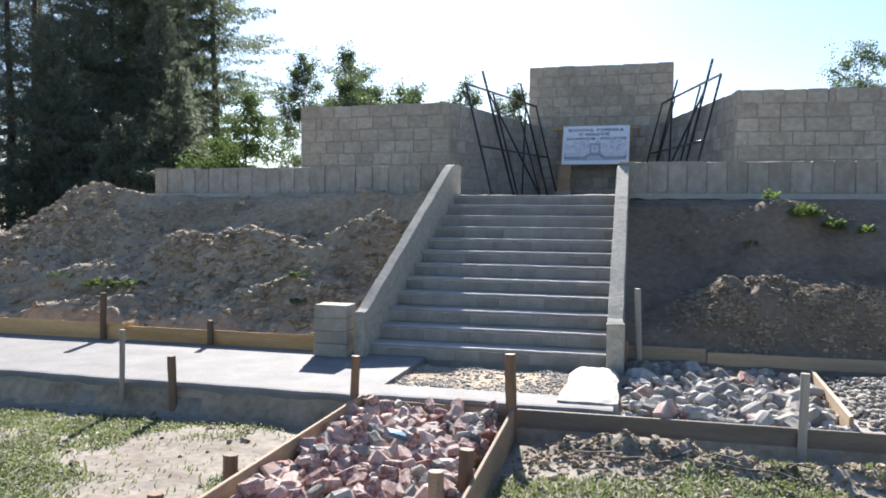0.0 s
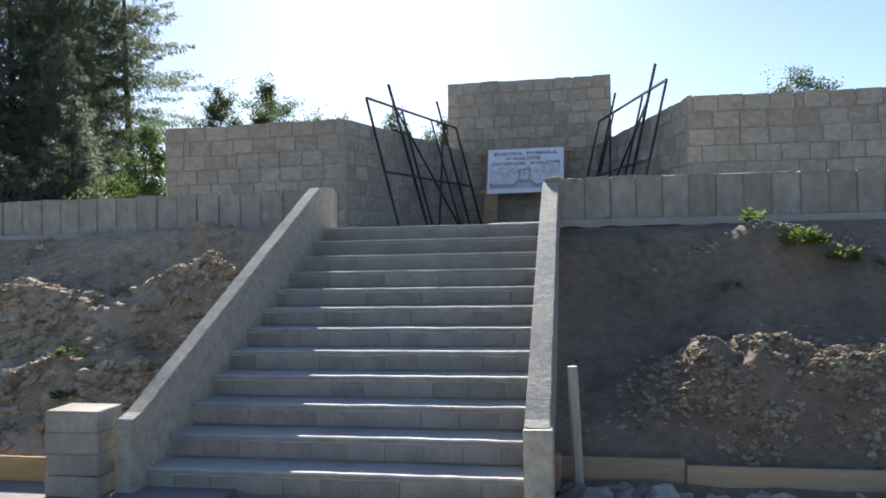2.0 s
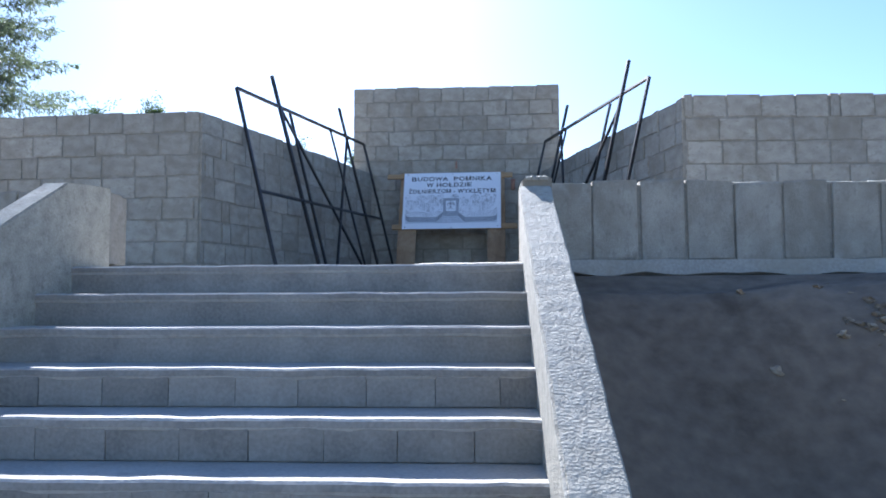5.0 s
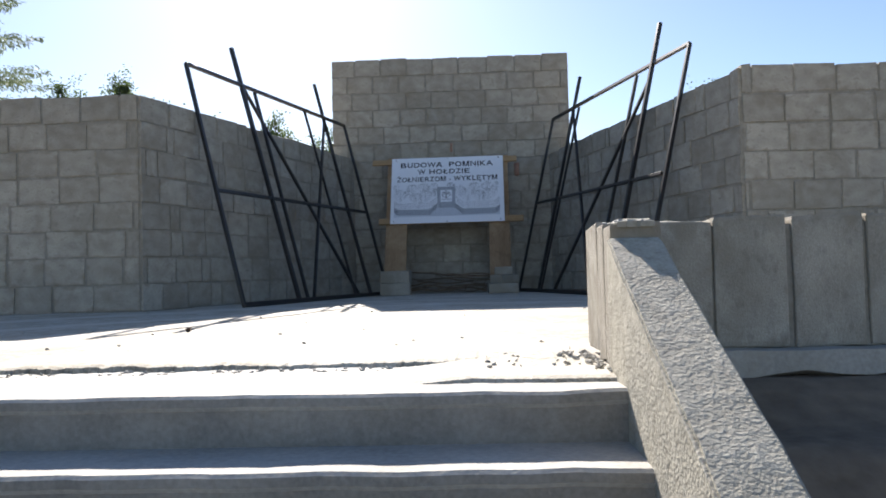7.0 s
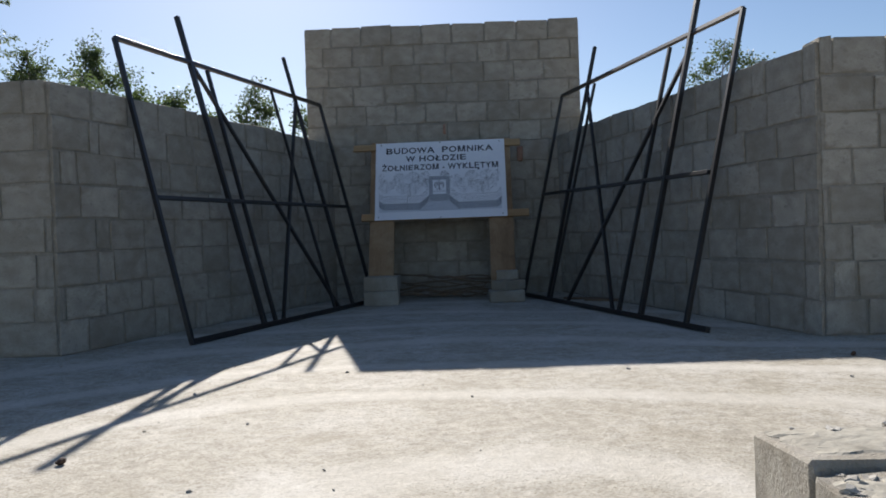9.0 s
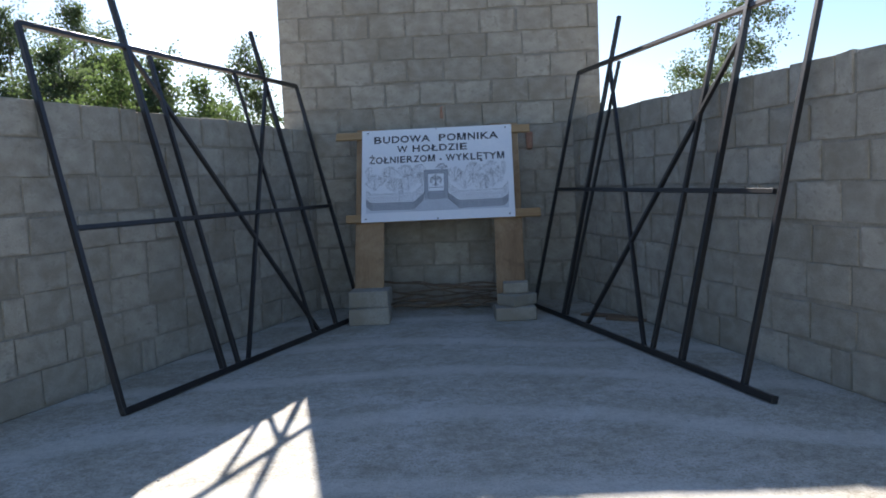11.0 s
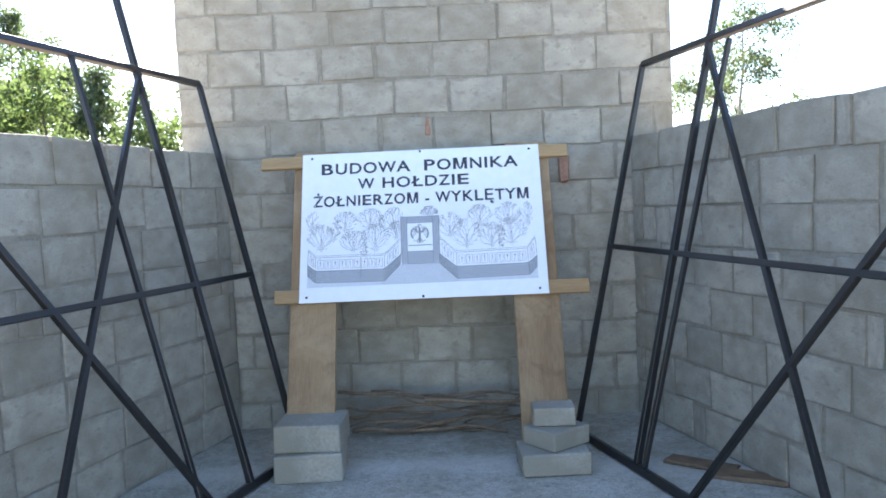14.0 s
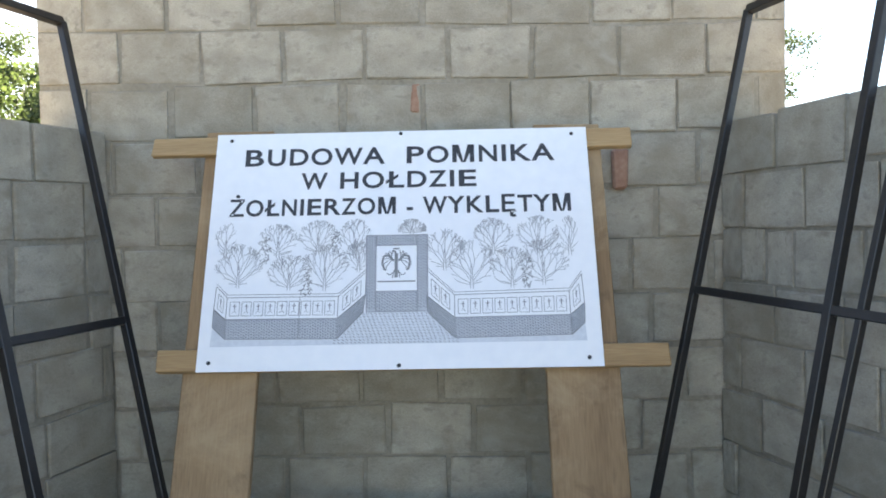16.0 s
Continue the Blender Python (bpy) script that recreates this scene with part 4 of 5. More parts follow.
for u, v in ((0.04, 0.03), (0.5, 0.012), (0.96, 0.03), (0.03, 0.965), (0.5, 0.985), (0.965, 0.965)):
    x, y = sheet(u, v)
    bm = bmesh.new()
    bmesh.ops.create_cone(bm, cap_ends=True, segments=10, radius1=0.009, radius2=0.006, depth=0.006, matrix=Matrix.Translation((x, y, 0.007)))
    part("nail_head", bm, M_STEEL, banner)
PROPS = ((-0.79, 11.70, 0.0, 0.42, 0.32, 0.17, 2), (-0.785, 11.75, 0.17, 0.41, 0.35, 0.17, -2), (0.70, 11.62, 0.0, 0.41, 0.30, 0.135, 2), (0.73, 11.68, 0.135, 0.31, 0.27, 0.115, 38), (0.725, 11.75, 0.25, 0.26, 0.22, 0.11, -4))
for x, y, z, w, d, h, spin in PROPS:
    bm = bmesh.new()
    box(bm, (-w / 2, -d / 2, 0), (w / 2, d / 2, h - 0.001), bevel=0.008, jitter=0.004)
    tagged(part("concrete_block", bm, M_BLOCK, m=pose(x, y, FLOOR + z, 0, 0, spin)), "loose grey concrete block propping the sign stand", "block", group="propping blocks")

# ---------- front path, formwork and rubble ----------
def slab(name, x0, x1, y0, y1, top, deep, label, material=M_SLAB, step=0.08, jag=0.0, ramp=0.0):
    """A cast slab with an uneven front edge."""
    bm = bmesh.new()
    n = max(2, int((x1 - x0) / step))
    rows = []
    for k in range(n + 1):
        x = x0 + (x1 - x0) * k / n
        e = y0 + 0.03 * noise.noise((x * 2.1, y0, 0)) + 0.015 * noise.noise((x * 8, y0, 5)) + jag * noise.noise((x * 17, y0, 6)) + 0.7 * jag * noise.noise((x * 45, y0, 7))
        t = top + 0.008 * noise.noise((x * 1.5, 2, top)) - 0.3 * jag * abs(noise.noise((x * 21, y0, 9)))
        dip = ramp * (1 - smooth(x0, x0 + 0.3, x))
        t -= dip
        rows.append([bm.verts.new(q) for q in ((x, e + 0.02, top - deep), (x, e, t - 0.03), (x, e + 0.015, t - 0.006), (x, e + 0.05, t), (x, y1, top - dip), (x, y1, top - deep))])
    for a, b in zip(rows, rows[1:]):
        for q in range(6):
            bm.faces.new((a[q], b[q], b[(q + 1) % 6], a[(q + 1) % 6]))
    bm.faces.new(rows[0])
    bm.faces.new(rows[-1][::-1])
    bmesh.ops.recalc_face_normals(bm, faces=bm.faces)
    return tagged(part(name, bm, material), label, "pavement", kind="structure")


slab("pavement_left", -16.0, -1.12, -1.63, 0.16, -0.01, 0.10, "pale freshly cast concrete path slab in front of the bank")
slab("floor_edge", -1.70, 0.80, 3.76, 4.1, FLOOR - 0.001, 0.2, "ragged front edge of the pale concrete floor", M_FLOOR, step=0.012, jag=0.035)
slab("landing_patch", -0.02, 0.80, 3.33, 3.95, FLOOR - 0.005, 0.2, "pale mortar spread over the top landing", M_FLOOR, step=0.012, jag=0.012, ramp=0.022)
slab("pavement_strip", -1.12, 0.82, -1.60, -1.22, -0.005, 0.12, "pale cement strip along the front of the gravel bed")
bm = bmesh.new()
bmesh.ops.create_grid(bm, x_segments=14, y_segments=20, size=0.5)
for v in bm.verts:
    u, w = v.co.x, v.co.y
    v.co = Vector((0.62 + u * (0.42 + 0.10 * noise.noise((w * 2.6, 1, 0)) + 0.03 * noise.noise((w * 9, 4, 0)) - 0.12 * w), -0.74 + w * 1.42, 0.012 + 0.018 * (1 - (2 * u) ** 8) * (1 - (2 * w) ** 8) + 0.012 * noise.noise((u * 6, w * 9, 2))))
r = bmesh.ops.extrude_face_region(bm, geom=bm.faces[:])
for v in r["geom"]:
    if isinstance(v, bmesh.types.BMVert):
        v.co.z = -0.12
bmesh.ops.recalc_face_normals(bm, faces=bm.faces)
tagged(part("cement_patch", bm, M_CAST), "spilled pale cement hardened at the foot of the parapet", "cement", kind="structure")


def board(a, b, z0, z1, thick, label, m=M_BOARD, group="formwork boards"):
    a, b = Vector((*a, z0)), Vector((*b, z0))
    d = b - a
    bm = bmesh.new()
    box(bm, (0, -thick / 2, 0), (d.length, thick / 2, z1 - z0), bevel=0.004, jitter=0.006)
    return tagged(part("formwork_board", bm, m, m=Matrix.Translation(a) @ Matrix.Rotation(math.atan2(d.y, d.x), 4, 'Z')), label, "board", group)


TAN = "tan sawn formwork board stood on edge, "
for x0, x1, dz in ((-16.0, -11.6, 0.0), (-11.58, -7.4, 0.01), (-7.38, -4.75, 0.0), (-4.73, -2.30, -0.025)):
    board((x0, 0.19 + 0.01 * (dz > 0)), (x1, 0.175), -0.06, 0.175 + dz, 0.03, "orange sawn formwork board stood on edge, holding back the bank", M_FRESH)
board((0.87, 0.555), (1.66, 0.55), -0.10, 0.145, 0.03, TAN + "holding back the bank")
board((1.67, 0.53), (4.2, 0.52), -0.10, 0.12, 0.03, TAN + "holding back the bank")
board((4.22, 0.525), (7.5, 0.50), -0.10, 0.11, 0.03, TAN + "holding back the bank")
board((-1.13, -1.70), (0.06, -1.72), -0.30, -0.02, 0.028, TAN + "closing the rubble bed")
board((0.10, -1.64), (4.5, -1.63), -0.30, -0.03, 0.028, "dark damp formwork board along the rubble bed", M_DAMP_SHADED)
board((-1.14, -1.70), (-1.16, -5.6), -0.30, 0.01, 0.032, TAN + "beside the brick rubble")
board((0.09, -1.76), (0.17, -5.6), -0.30, 0.0, 0.032, TAN + "beside the brick rubble")
board((2.58, 0.30), (2.46, -1.52), -0.12, 0.05, 0.03, TAN + "between rubble and gravel")


def stake(x, y, top, w, lean, label, bottom=-0.42, m=M_STAKE):
    bm = bmesh.new()
    h = top - bottom
    rows = []
    for k in range(7):
        t = k / 6
        ring = []
        for q in range(8):
            a = q * math.pi / 4 + 0.3
            rr = w / 2 * (1 + 0.10 * noise.noise((math.cos(a) * 2 + x, math.sin(a) * 2 + y, t * 3)))
            ring.append(bm.verts.new((math.cos(a) * rr, math.sin(a) * rr * 0.8, h * t)))
        rows.append(ring)
    for a, b in zip(rows, rows[1:]):
        for q in range(8):
            bm.faces.new((a[q], a[(q + 1) % 8], b[(q + 1) % 8], b[q]))
    bm.faces.new(rows[-1])
    bm.faces.new(rows[0][::-1])
    return tagged(part("stake", bm, m, m=pose(x, y, bottom, lean[0], lean[1], 0)), label, "stake", "formwork stakes")


OLD, FRESH = "weathered round wooden stake driven in beside the formwork", "reddish peeled wooden stake driven in beside the formwork"
stake(-3.38, -1.68, 0.43, 0.05, (0, 1), OLD, m=M_GREYWOOD)
stake(-2.86, -1.68, 0.225, 0.075, (0, -2), OLD)
stake(-1.20, -1.75, 0.33, 0.07, (0, 2), FRESH)
stake(0.088, -1.75, 0.41, 0.085, (0, -2), OLD)
stake(2.11, -1.68, 0.37, 0.065, (0, 1), OLD, m=M_GREYWOOD)
stake(1.03, 0.42, 0.74, 0.065, (0, -2), OLD, m=M_GREYWOOD)
stake(-5.0, 0.125, 0.53, 0.08, (0, 1), OLD)
stake(-3.6, 0.12, 0.27, 0.07, (0, 0), OLD)
stake(0.04, -3.25, 0.13, 0.085, (0, 2), FRESH)
stake(-0.02, -3.6, 0.11, 0.085, (0, -1), FRESH, m=M_BOARD)
stake(-1.30, -3.47, 0.05, 0.09, (0, 1), OLD)
stake(-1.35, -4.1, 0.04, 0.09, (0, 0), OLD)

# stack of blocks at the foot of the stairs
for k in range(4):
    bm = bmesh.new()
    box(bm, (-0.18, -0.13, 0), (0.18, 0.13, 0.132), bevel=0.006, jitter=0.003)
    tagged(part("concrete_block", bm, M_BLOCK, m=pose(-2.075 + 0.008 * (k % 2), 0.0, 0.133 * k - 0.01, 0, 0, (1, -1, 2, 0)[k])), "grey concrete block stacked four high beside the parapet", "block", "stacked blocks")

M_REDBRICK = mat("red_brick", (0.24, 0.12, 0.08), (0.40, 0.25, 0.18), coarse=9.0, bump=0.6)
# rubble
BRICK_BITS = [chunk_mesh("brick", i, M_BRICK, flat=(0.45, 0.6, 0.75)[i % 3]) for i in range(10)]
STONE_BITS = [chunk_mesh("stone", 50 + i, M_STONE, flat=(0.4, 0.6, 0.8)[i % 3], bevel=0.16) for i in range(10)]


def rubble(name, x0, x1, y0, y1, z, count, bits, sizes, label, seed):
    r = random.Random(seed)
    heap = thing(name, pose((x0 + x1) / 2, (y0 + y1) / 2, z - 0.12), label, "rubble")
    c = heap.matrix_basis.translation
    for k in range(count):
        s = r.uniform(*sizes)
        x, y = r.uniform(x0 + 0.05, x1 - 0.05), r.uniform(y0 + 0.05, y1 - 0.05)
        me = r.choice(bits)
        part(me.name.split(".")[0], me, None, heap, m=Matrix.Translation((x - c.x, y - c.y, 0.12 + r.uniform(-0.12, 0.0) + 0.03 * noise.noise((x * 3, y * 3, 1)))) @ Euler((r.uniform(-0.7, 0.7), r.uniform(-0.7, 0.7), r.uniform(0, 6.3))).to_matrix().to_4x4() @ Matrix.Diagonal((s, s, s, 1)))
    return heap


rubble("brick_rubble", -1.14, 0.03, -4.2, -1.64, -0.02, 295, BRICK_BITS * 2 + STONE_BITS, (0.07, 0.15), "heap of broken red and pink bricks between boards", 5)
rubble("stone_rubble", 0.88, 2.5, -1.56, 0.5, -0.02, 295, STONE_BITS * 5 + BRICK_BITS[:3], (0.08, 0.21), "bed of broken grey concrete and stone between boards", 6)
r = random.Random(77)
fill = []
for k in range(900):
    x, y = r.uniform(-1.12, 0.02), r.uniform(-5.2, -1.66)
    fill.append((x, y, -0.10 + r.uniform(-0.06, 0.03), r.uniform(0.06, 0.15), r.uniform(0, 6.3), r.uniform(-0.8, 0.8), r.randrange(6)))


def bit_arrays(me):
    p = np.array([v.co[:] for v in me.vertices])
    f = [t.vertices[:] for t in me.loop_triangles]
    return p, np.array(f)


for me in BRICK_BITS:
    me.calc_loop_triangles()
for me in STONE_BITS:
    me.calc_loop_triangles()
M_STONEFILL = mat("stone_crumble", (0.15, 0.14, 0.13), (0.42, 0.40, 0.37), coarse=5.0, fine=50.0, bump=0.7, island=0.7)
tagged(new("stone_crumble", scatter_mesh("stone_crumble", [bit_arrays(me) for me in STONE_BITS], [(r.uniform(0.9, 2.48), r.uniform(-1.55, 0.48), -0.09 + r.uniform(-0.05, 0.04), r.uniform(0.04, 0.11), r.uniform(0, 6.3), r.uniform(-0.8, 0.8), r.randrange(6)) for k in range(700)], M_STONEFILL)), "smaller broken stone filling the bed", "rubble", kind="stuff")
M_BRICKFILL = mat("brick_crumble", (0.22, 0.075, 0.05), (0.48, 0.36, 0.31), coarse=6.0, fine=50.0, bump=0.7, island=0.9, spots=(0.48, 0.44, 0.40), spot_scale=3.0, spot_at=0.5)
tagged(new("brick_crumble", scatter_mesh("brick_crumble", [bit_arrays(me) for me in BRICK_BITS], fill, M_BRICKFILL)), "smaller broken brick filling the bed", "rubble", kind="stuff")
bm = bmesh.new()
box(bm, (-0.07, -0.05, 0), (0.07, 0.05, 0.03), bevel=0.01, jitter=0.012)
tagged(part("plastic_scrap", bm, mat("blue_plastic", (0.03, 0.10, 0.16), (0.05, 0.16, 0.24), rough=0.4, bump=0.1), m=pose(-0.52, -2.75, 0.02, 12, 20, 40)), "torn blue plastic scrap on the brick rubble", "scrap")

CLODS = [clod_template(i, 0.65) for i in range(9)]
PEBBLES = [clod_template(40 + i, 0.15) for i in range(6)]
rng = random.Random(31)


def scatter(n, area, size, sink, weight=None):
    out = []
    while len(out) < n:
        x, y = rng.uniform(area[0], area[1]), rng.uniform(area[2], area[3])
        if weight and rng.random() > weight(x, y):
            continue
        s = size[0] + (size[1] - size[0]) * rng.random() ** 2.2
        out.append((x, y, ground_z(x, y) + s * sink, s, rng.uniform(0, 6.3), rng.uniform(-0.5, 0.5), rng.randrange(9)))
    return out


def left_weight(x, y):
    w = 0.03 + 1.3 * max(0, noise.noise((x * 1.1, y * 1.3, 6.0))) * smooth(-0.2, 0.3, noise.noise((x * 3.5, y * 3.5, 16.0)))
    w += mound(x, y, -2.4, 2.5, 0.5, 0.6, 0.9) + mound(x, y, -4.4, 2.0, 1.3, 0.6, 0.8) + mound(x, y, -7.8, 2.6, 1.6, 0.9, 0.9) + mound(x, y, -3.3, 1.0, 2.5, 0.5, 0.4)
    return w * (0.25 if y > 3.1 and x > -7 else 1.0)


def right_weight(x, y):
    clump = smooth(-0.4, 0.2, noise.noise((x * 2.2, y * 2.2, 19.0)))
    return clump * (mound(x, y, 2.25, 1.2, 0.85, 0.5, 1.0) + mound(x, y, 3.4, 1.1, 1.0, 0.45, 0.8) + mound(x, y, 2.7, 2.85, 0.6, 0.2, 0.5))


me = scatter_mesh("earth_clods", CLODS, scatter(7000, (-10.5, -1.9, 0.35, 3.6), (0.014, 0.13), -0.12, left_weight), M_CLOD)
tagged(new("earth_clods", me), "dry sandy clods of dug earth on the bank", "earth", kind="stuff")
me = scatter_mesh("earth_clods", CLODS, scatter(5600, (0.9, 6.0, 0.65, 3.4), (0.007, 0.055), -0.1, right_weight), M_SOILCLOD)
tagged(new("earth_clods", me), "pale dry crumbled soil heaped on the bank", "earth", kind="stuff")
me = scatter_mesh("earth_clods", CLODS, scatter(900, (-6.0, 4.5, -6.0, -1.75), (0.012, 0.07), 0.1, lambda x, y: 0.15 + (0.8 if x > 0.2 and y > -2.6 else 0)), M_CLOD)
tagged(new("earth_clods", me), "small clods on the trampled ground", "earth", kind="stuff")
g = scatter(2300, (-1.15, 0.6, -1.2, 0.16), (0.012, 0.042), 0.05, lambda x, y: 0.25 + 0.75 * smooth(-0.2, 0.3, noise.noise((x * 1.6, y * 1.6, 3.0))))
tagged(new("gravel", scatter_mesh("gravel", PEBBLES, g, M_GRAVEL)), "grey crushed gravel below the bottom step", "gravel", kind="stuff")
g = []
while len(g) < 1500:
    x, y = rng.uniform(2.55, 4.6), rng.uniform(-1.5, 0.45)
    s = rng.uniform(0.02, 0.06)
    g.append((x, y, -0.06 + 0.12 * smooth(2.5, 3.0, x) * smooth(0.5, -0.2, y) + rng.uniform(-0.02, 0.02), s, rng.uniform(0, 6.3), 0.3, rng.randrange(6)))
tagged(new("gravel", scatter_mesh("gravel", PEBBLES, g, M_GRAVEL)), "heap of grey gravel behind the formwork", "gravel", kind="stuff")
bm = bmesh.new()
box(bm, (2.5, -1.56, -0.25), (4.6, 0.5, -0.05), bevel=0.02)
tagged(part("gravel_bed", bm, M_GRAVEL), "grey gravel bed filling the formwork", "gravel", kind="structure")


me = scatter_mesh("earth_clods", CLODS, scatter(1600, (0.2, 4.0, -2.7, -1.75), (0.008, 0.05), 0.0, lambda x, y: mound(x, y, 1.0, -2.1, 1.0, 0.3, 1.0) + mound(x, y, 2.9, -2.15, 0.9, 0.25, 0.9)), M_SOILCLOD)
tagged(new("earth_clods", me), "dark dug-out clods beside the formwork", "earth", kind="stuff")
for k in range(7):
    x = 0.5 + 0.25 * k
    ground_stick = (x, -2.1 - 0.12 * (k % 3), ground_z(x, -2.1) + 0.02)
    bm = bmesh.new()
    ln = 0.22 + 0.1 * (k % 3)
    rows = [[bm.verts.new((ln * (q - 0.5), 0.09 * noise.noise((q * 3, k * 1.7, 0.3)) + 0.007 * math.cos(a), 0.02 + 0.06 * noise.noise((q * 4, k * 1.7, 7.3)) + 0.007 * math.sin(a))) for a in (0.5, 2.6, 4.7)] for q in (0, 0.25, 0.5, 0.75, 1.0)]
    for p, q in zip(rows, rows[1:]):
        for j in range(3):
            bm.faces.new((p[j], q[j], q[(j + 1) % 3], p[(j + 1) % 3]))
    bmesh.ops.recalc_face_normals(bm, faces=bm.faces)
    tagged(part("root", bm, M_BARK, m=pose(*ground_stick, 0, 0, -25 + 17 * (k % 4))), "dry brown root lying on the dug soil", "root", "roots")
bm = bmesh.new()
box(bm, (-0.055, -0.03, 0), (0.055, 0.03, 0.24), bevel=0.012, jitter=0.008)
tagged(part("brick", bm, M_REDBRICK, m=pose(0.84, 0.36, -0.02, 6, 4, 12)), "red brick stood on end behind the parapet foot", "brick")

# ---------- grass and weeds ----------
def blades(name, places, material, label):
    P, F = [], []
    for x, y, z, h, w, a, lean in places:
        i = len(P)
        dx, dy = math.cos(a) * w / 2, math.sin(a) * w / 2
        lx, ly = -math.sin(a) * lean * h, math.cos(a) * lean * h
        P += [(x - dx, y - dy, z - 0.01), (x + dx, y + dy, z - 0.01), (x + dx * 0.7 + lx * 0.4, y + dy * 0.7 + ly * 0.4, z + h * 0.6), (x - dx * 0.7 + lx * 0.4, y - dy * 0.7 + ly * 0.4, z + h * 0.6), (x + lx, y + ly, z + h)]
        F += [(i, i + 1, i + 2, i + 3), (i + 3, i + 2, i + 4)]
    me = bpy.data.meshes.new(name)
    me.from_pydata(P, [], F)
    me.materials.append(material)
    return tagged(new(name, me), label, "grass", kind="stuff")


pl = []
while len(pl) < 150000:
    x, y = rng.uniform(-10.0, 8.0), rng.uniform(-7.5, -1.9)
    d = noise.noise((x * 0.7, y * 0.9, 11.0)) + 0.5 * noise.noise((x * 2.3, y * 2.3, 5.0))
    if x < -1.25:
        keep = smooth(-0.15, 0.3, d + 0.42 * smooth(-1.7, -3.0, x) - 0.25 * smooth(-2.4, -2.0, y)) + 0.03
    elif x > 0.15:
        keep = smooth(0.12, 0.45, d + 0.15 * smooth(-2.2, -3.0, y) - 0.25 * smooth(1.3, 0.6, x) + 0.3 * math.exp(-((x - 1.5) / 0.4) ** 2)) + 0.02
    else:
        keep = 0
    edge = 0.35 * noise.noise((x * 0.9, y * 0.9, 31.0))
    keep *= smooth(-9.5, -6.5, x + edge) * (1 - smooth(4.0, 7.5, x + edge)) * smooth(-7.3, -5.0, y + edge)
    if rng.random() < keep:
        pl.append((x, y, ground_z(x, y), rng.uniform(0.012, 0.034), rng.uniform(0.008, 0.017), rng.uniform(0, 6.3), rng.uniform(-1.9, 1.9)))
blades("grass", pl, M_GRASS, "short patchy green grass on sandy ground")


def weed(x, y, r, n, h, label):
    """A low leafy weed: many pointed leaves round a few stems."""
    P, F = [], []
    for k in range(n):
        a, t = rng.uniform(0, 6.3), rng.random() ** 0.6
        bx, by = math.cos(a) * r * t * 0.7, math.sin(a) * r * t * 0.7
        bz = h * (1 - 0.6 * t) * rng.uniform(0.2, 1.0)
        ln, wd, b = rng.uniform(0.05, 0.11), rng.uniform(0.014, 0.03), a + rng.uniform(-1, 1)
        up = rng.uniform(-0.2, 0.8)
        d = Vector((math.cos(b), math.sin(b), up)).normalized()
        s = Vector((-d.y, d.x, 0)).normalized() * wd
        p = Vector((bx, by, bz))
        i = len(P)
        P += [p[:], (p + d * ln * 0.5 + s)[:], (p + d * ln)[:], (p + d * ln * 0.5 - s)[:]]
        F.append((i, i + 1, i + 2, i + 3))
    me = bpy.data.meshes.new("weed")
    me.from_pydata(P, [], F)
    me.materials.append(M_BRIGHT if x > 0 else M_WEED)
    ob = new("weed", me)
    ob.location = (x, y, ground_z(x, y) - 0.01)
    tagged(ob, label, "weed", "weeds")


for x, y, r, n, h in ((2.95, 2.62, 0.24, 260, 0.20), (3.25, 2.6, 0.16, 110, 0.15), (2.62, 2.95, 0.14, 70, 0.16), (2.30, 2.38, 0.10, 24, 0.08), (3.6, 2.5, 0.12, 50, 0.1), (-5.9, 1.25, 0.35, 200, 0.14), (-5.45, 1.2, 0.25, 120, 0.12), (-3.1, 1.25, 0.16, 70, 0.1), (-2.95, 1.0, 0.1, 40, 0.07), (-6.6, 1.3, 0.2, 60, 0.1)):
    weed(x, y, r, n, h, "low bright green weed growing on the bank")

# ---------- on the platform ----------
# broken seam of mortar along the top landing
sm = []
for k in range(70):
    x = rng.uniform(-1.4, 0.05)
    sm.append((x, 3.71 + rng.uniform(-0.05, 0.04), FLOOR - 0.022, rng.uniform(0.005, 0.02), rng.uniform(0, 6.3), 0.1, rng.randrange(9)))
for k in range(22):
    sm.append((rng.uniform(0.3, 0.72), rng.uniform(3.55, 4.15), FLOOR - 0.002, rng.uniform(0.005, 0.015), rng.uniform(0, 6.3), 0.2, rng.randrange(9)))
for k in range(45):
    sm.append((0.70 - 0.12 * rng.random() ** 3, 3.4 + 0.55 * rng.random(), FLOOR + 0.001, rng.uniform(0.006, 0.022), rng.uniform(0, 6.3), 0.2, rng.randrange(9)))
for k in range(70):
    sm.append((rng.uniform(-2.6, 2.6), rng.uniform(4.2, 11.5), FLOOR + 0.002, rng.uniform(0.006, 0.02), rng.uniform(0, 6.3), 0.2, rng.randrange(9)))
for k in range(60):
    sm.append((0.73 + 0.12 * rng.random(), 3.46 + 0.26 * rng.random(), FLOOR + 0.445, rng.uniform(0.008, 0.026), rng.uniform(0, 6.3), 0.2, rng.randrange(9)))
for k in range(22):
    sm.append((rng.uniform(0.8, 3.2), rng.uniform(3.79, 3.95), FLOOR + 0.458, rng.uniform(0.01, 0.03), rng.uniform(0, 6.3), 0.2, rng.randrange(9)))
tagged(new("mortar_crumbs", scatter_mesh("mortar_crumbs", CLODS, sm, M_CAST)), "dropped mortar crumbs along the landing and floor", "crumbs", kind="stuff")
M_CONE = mat("cone_brown", (0.05, 0.03, 0.02), (0.12, 0.07, 0.045), bump=0.6)
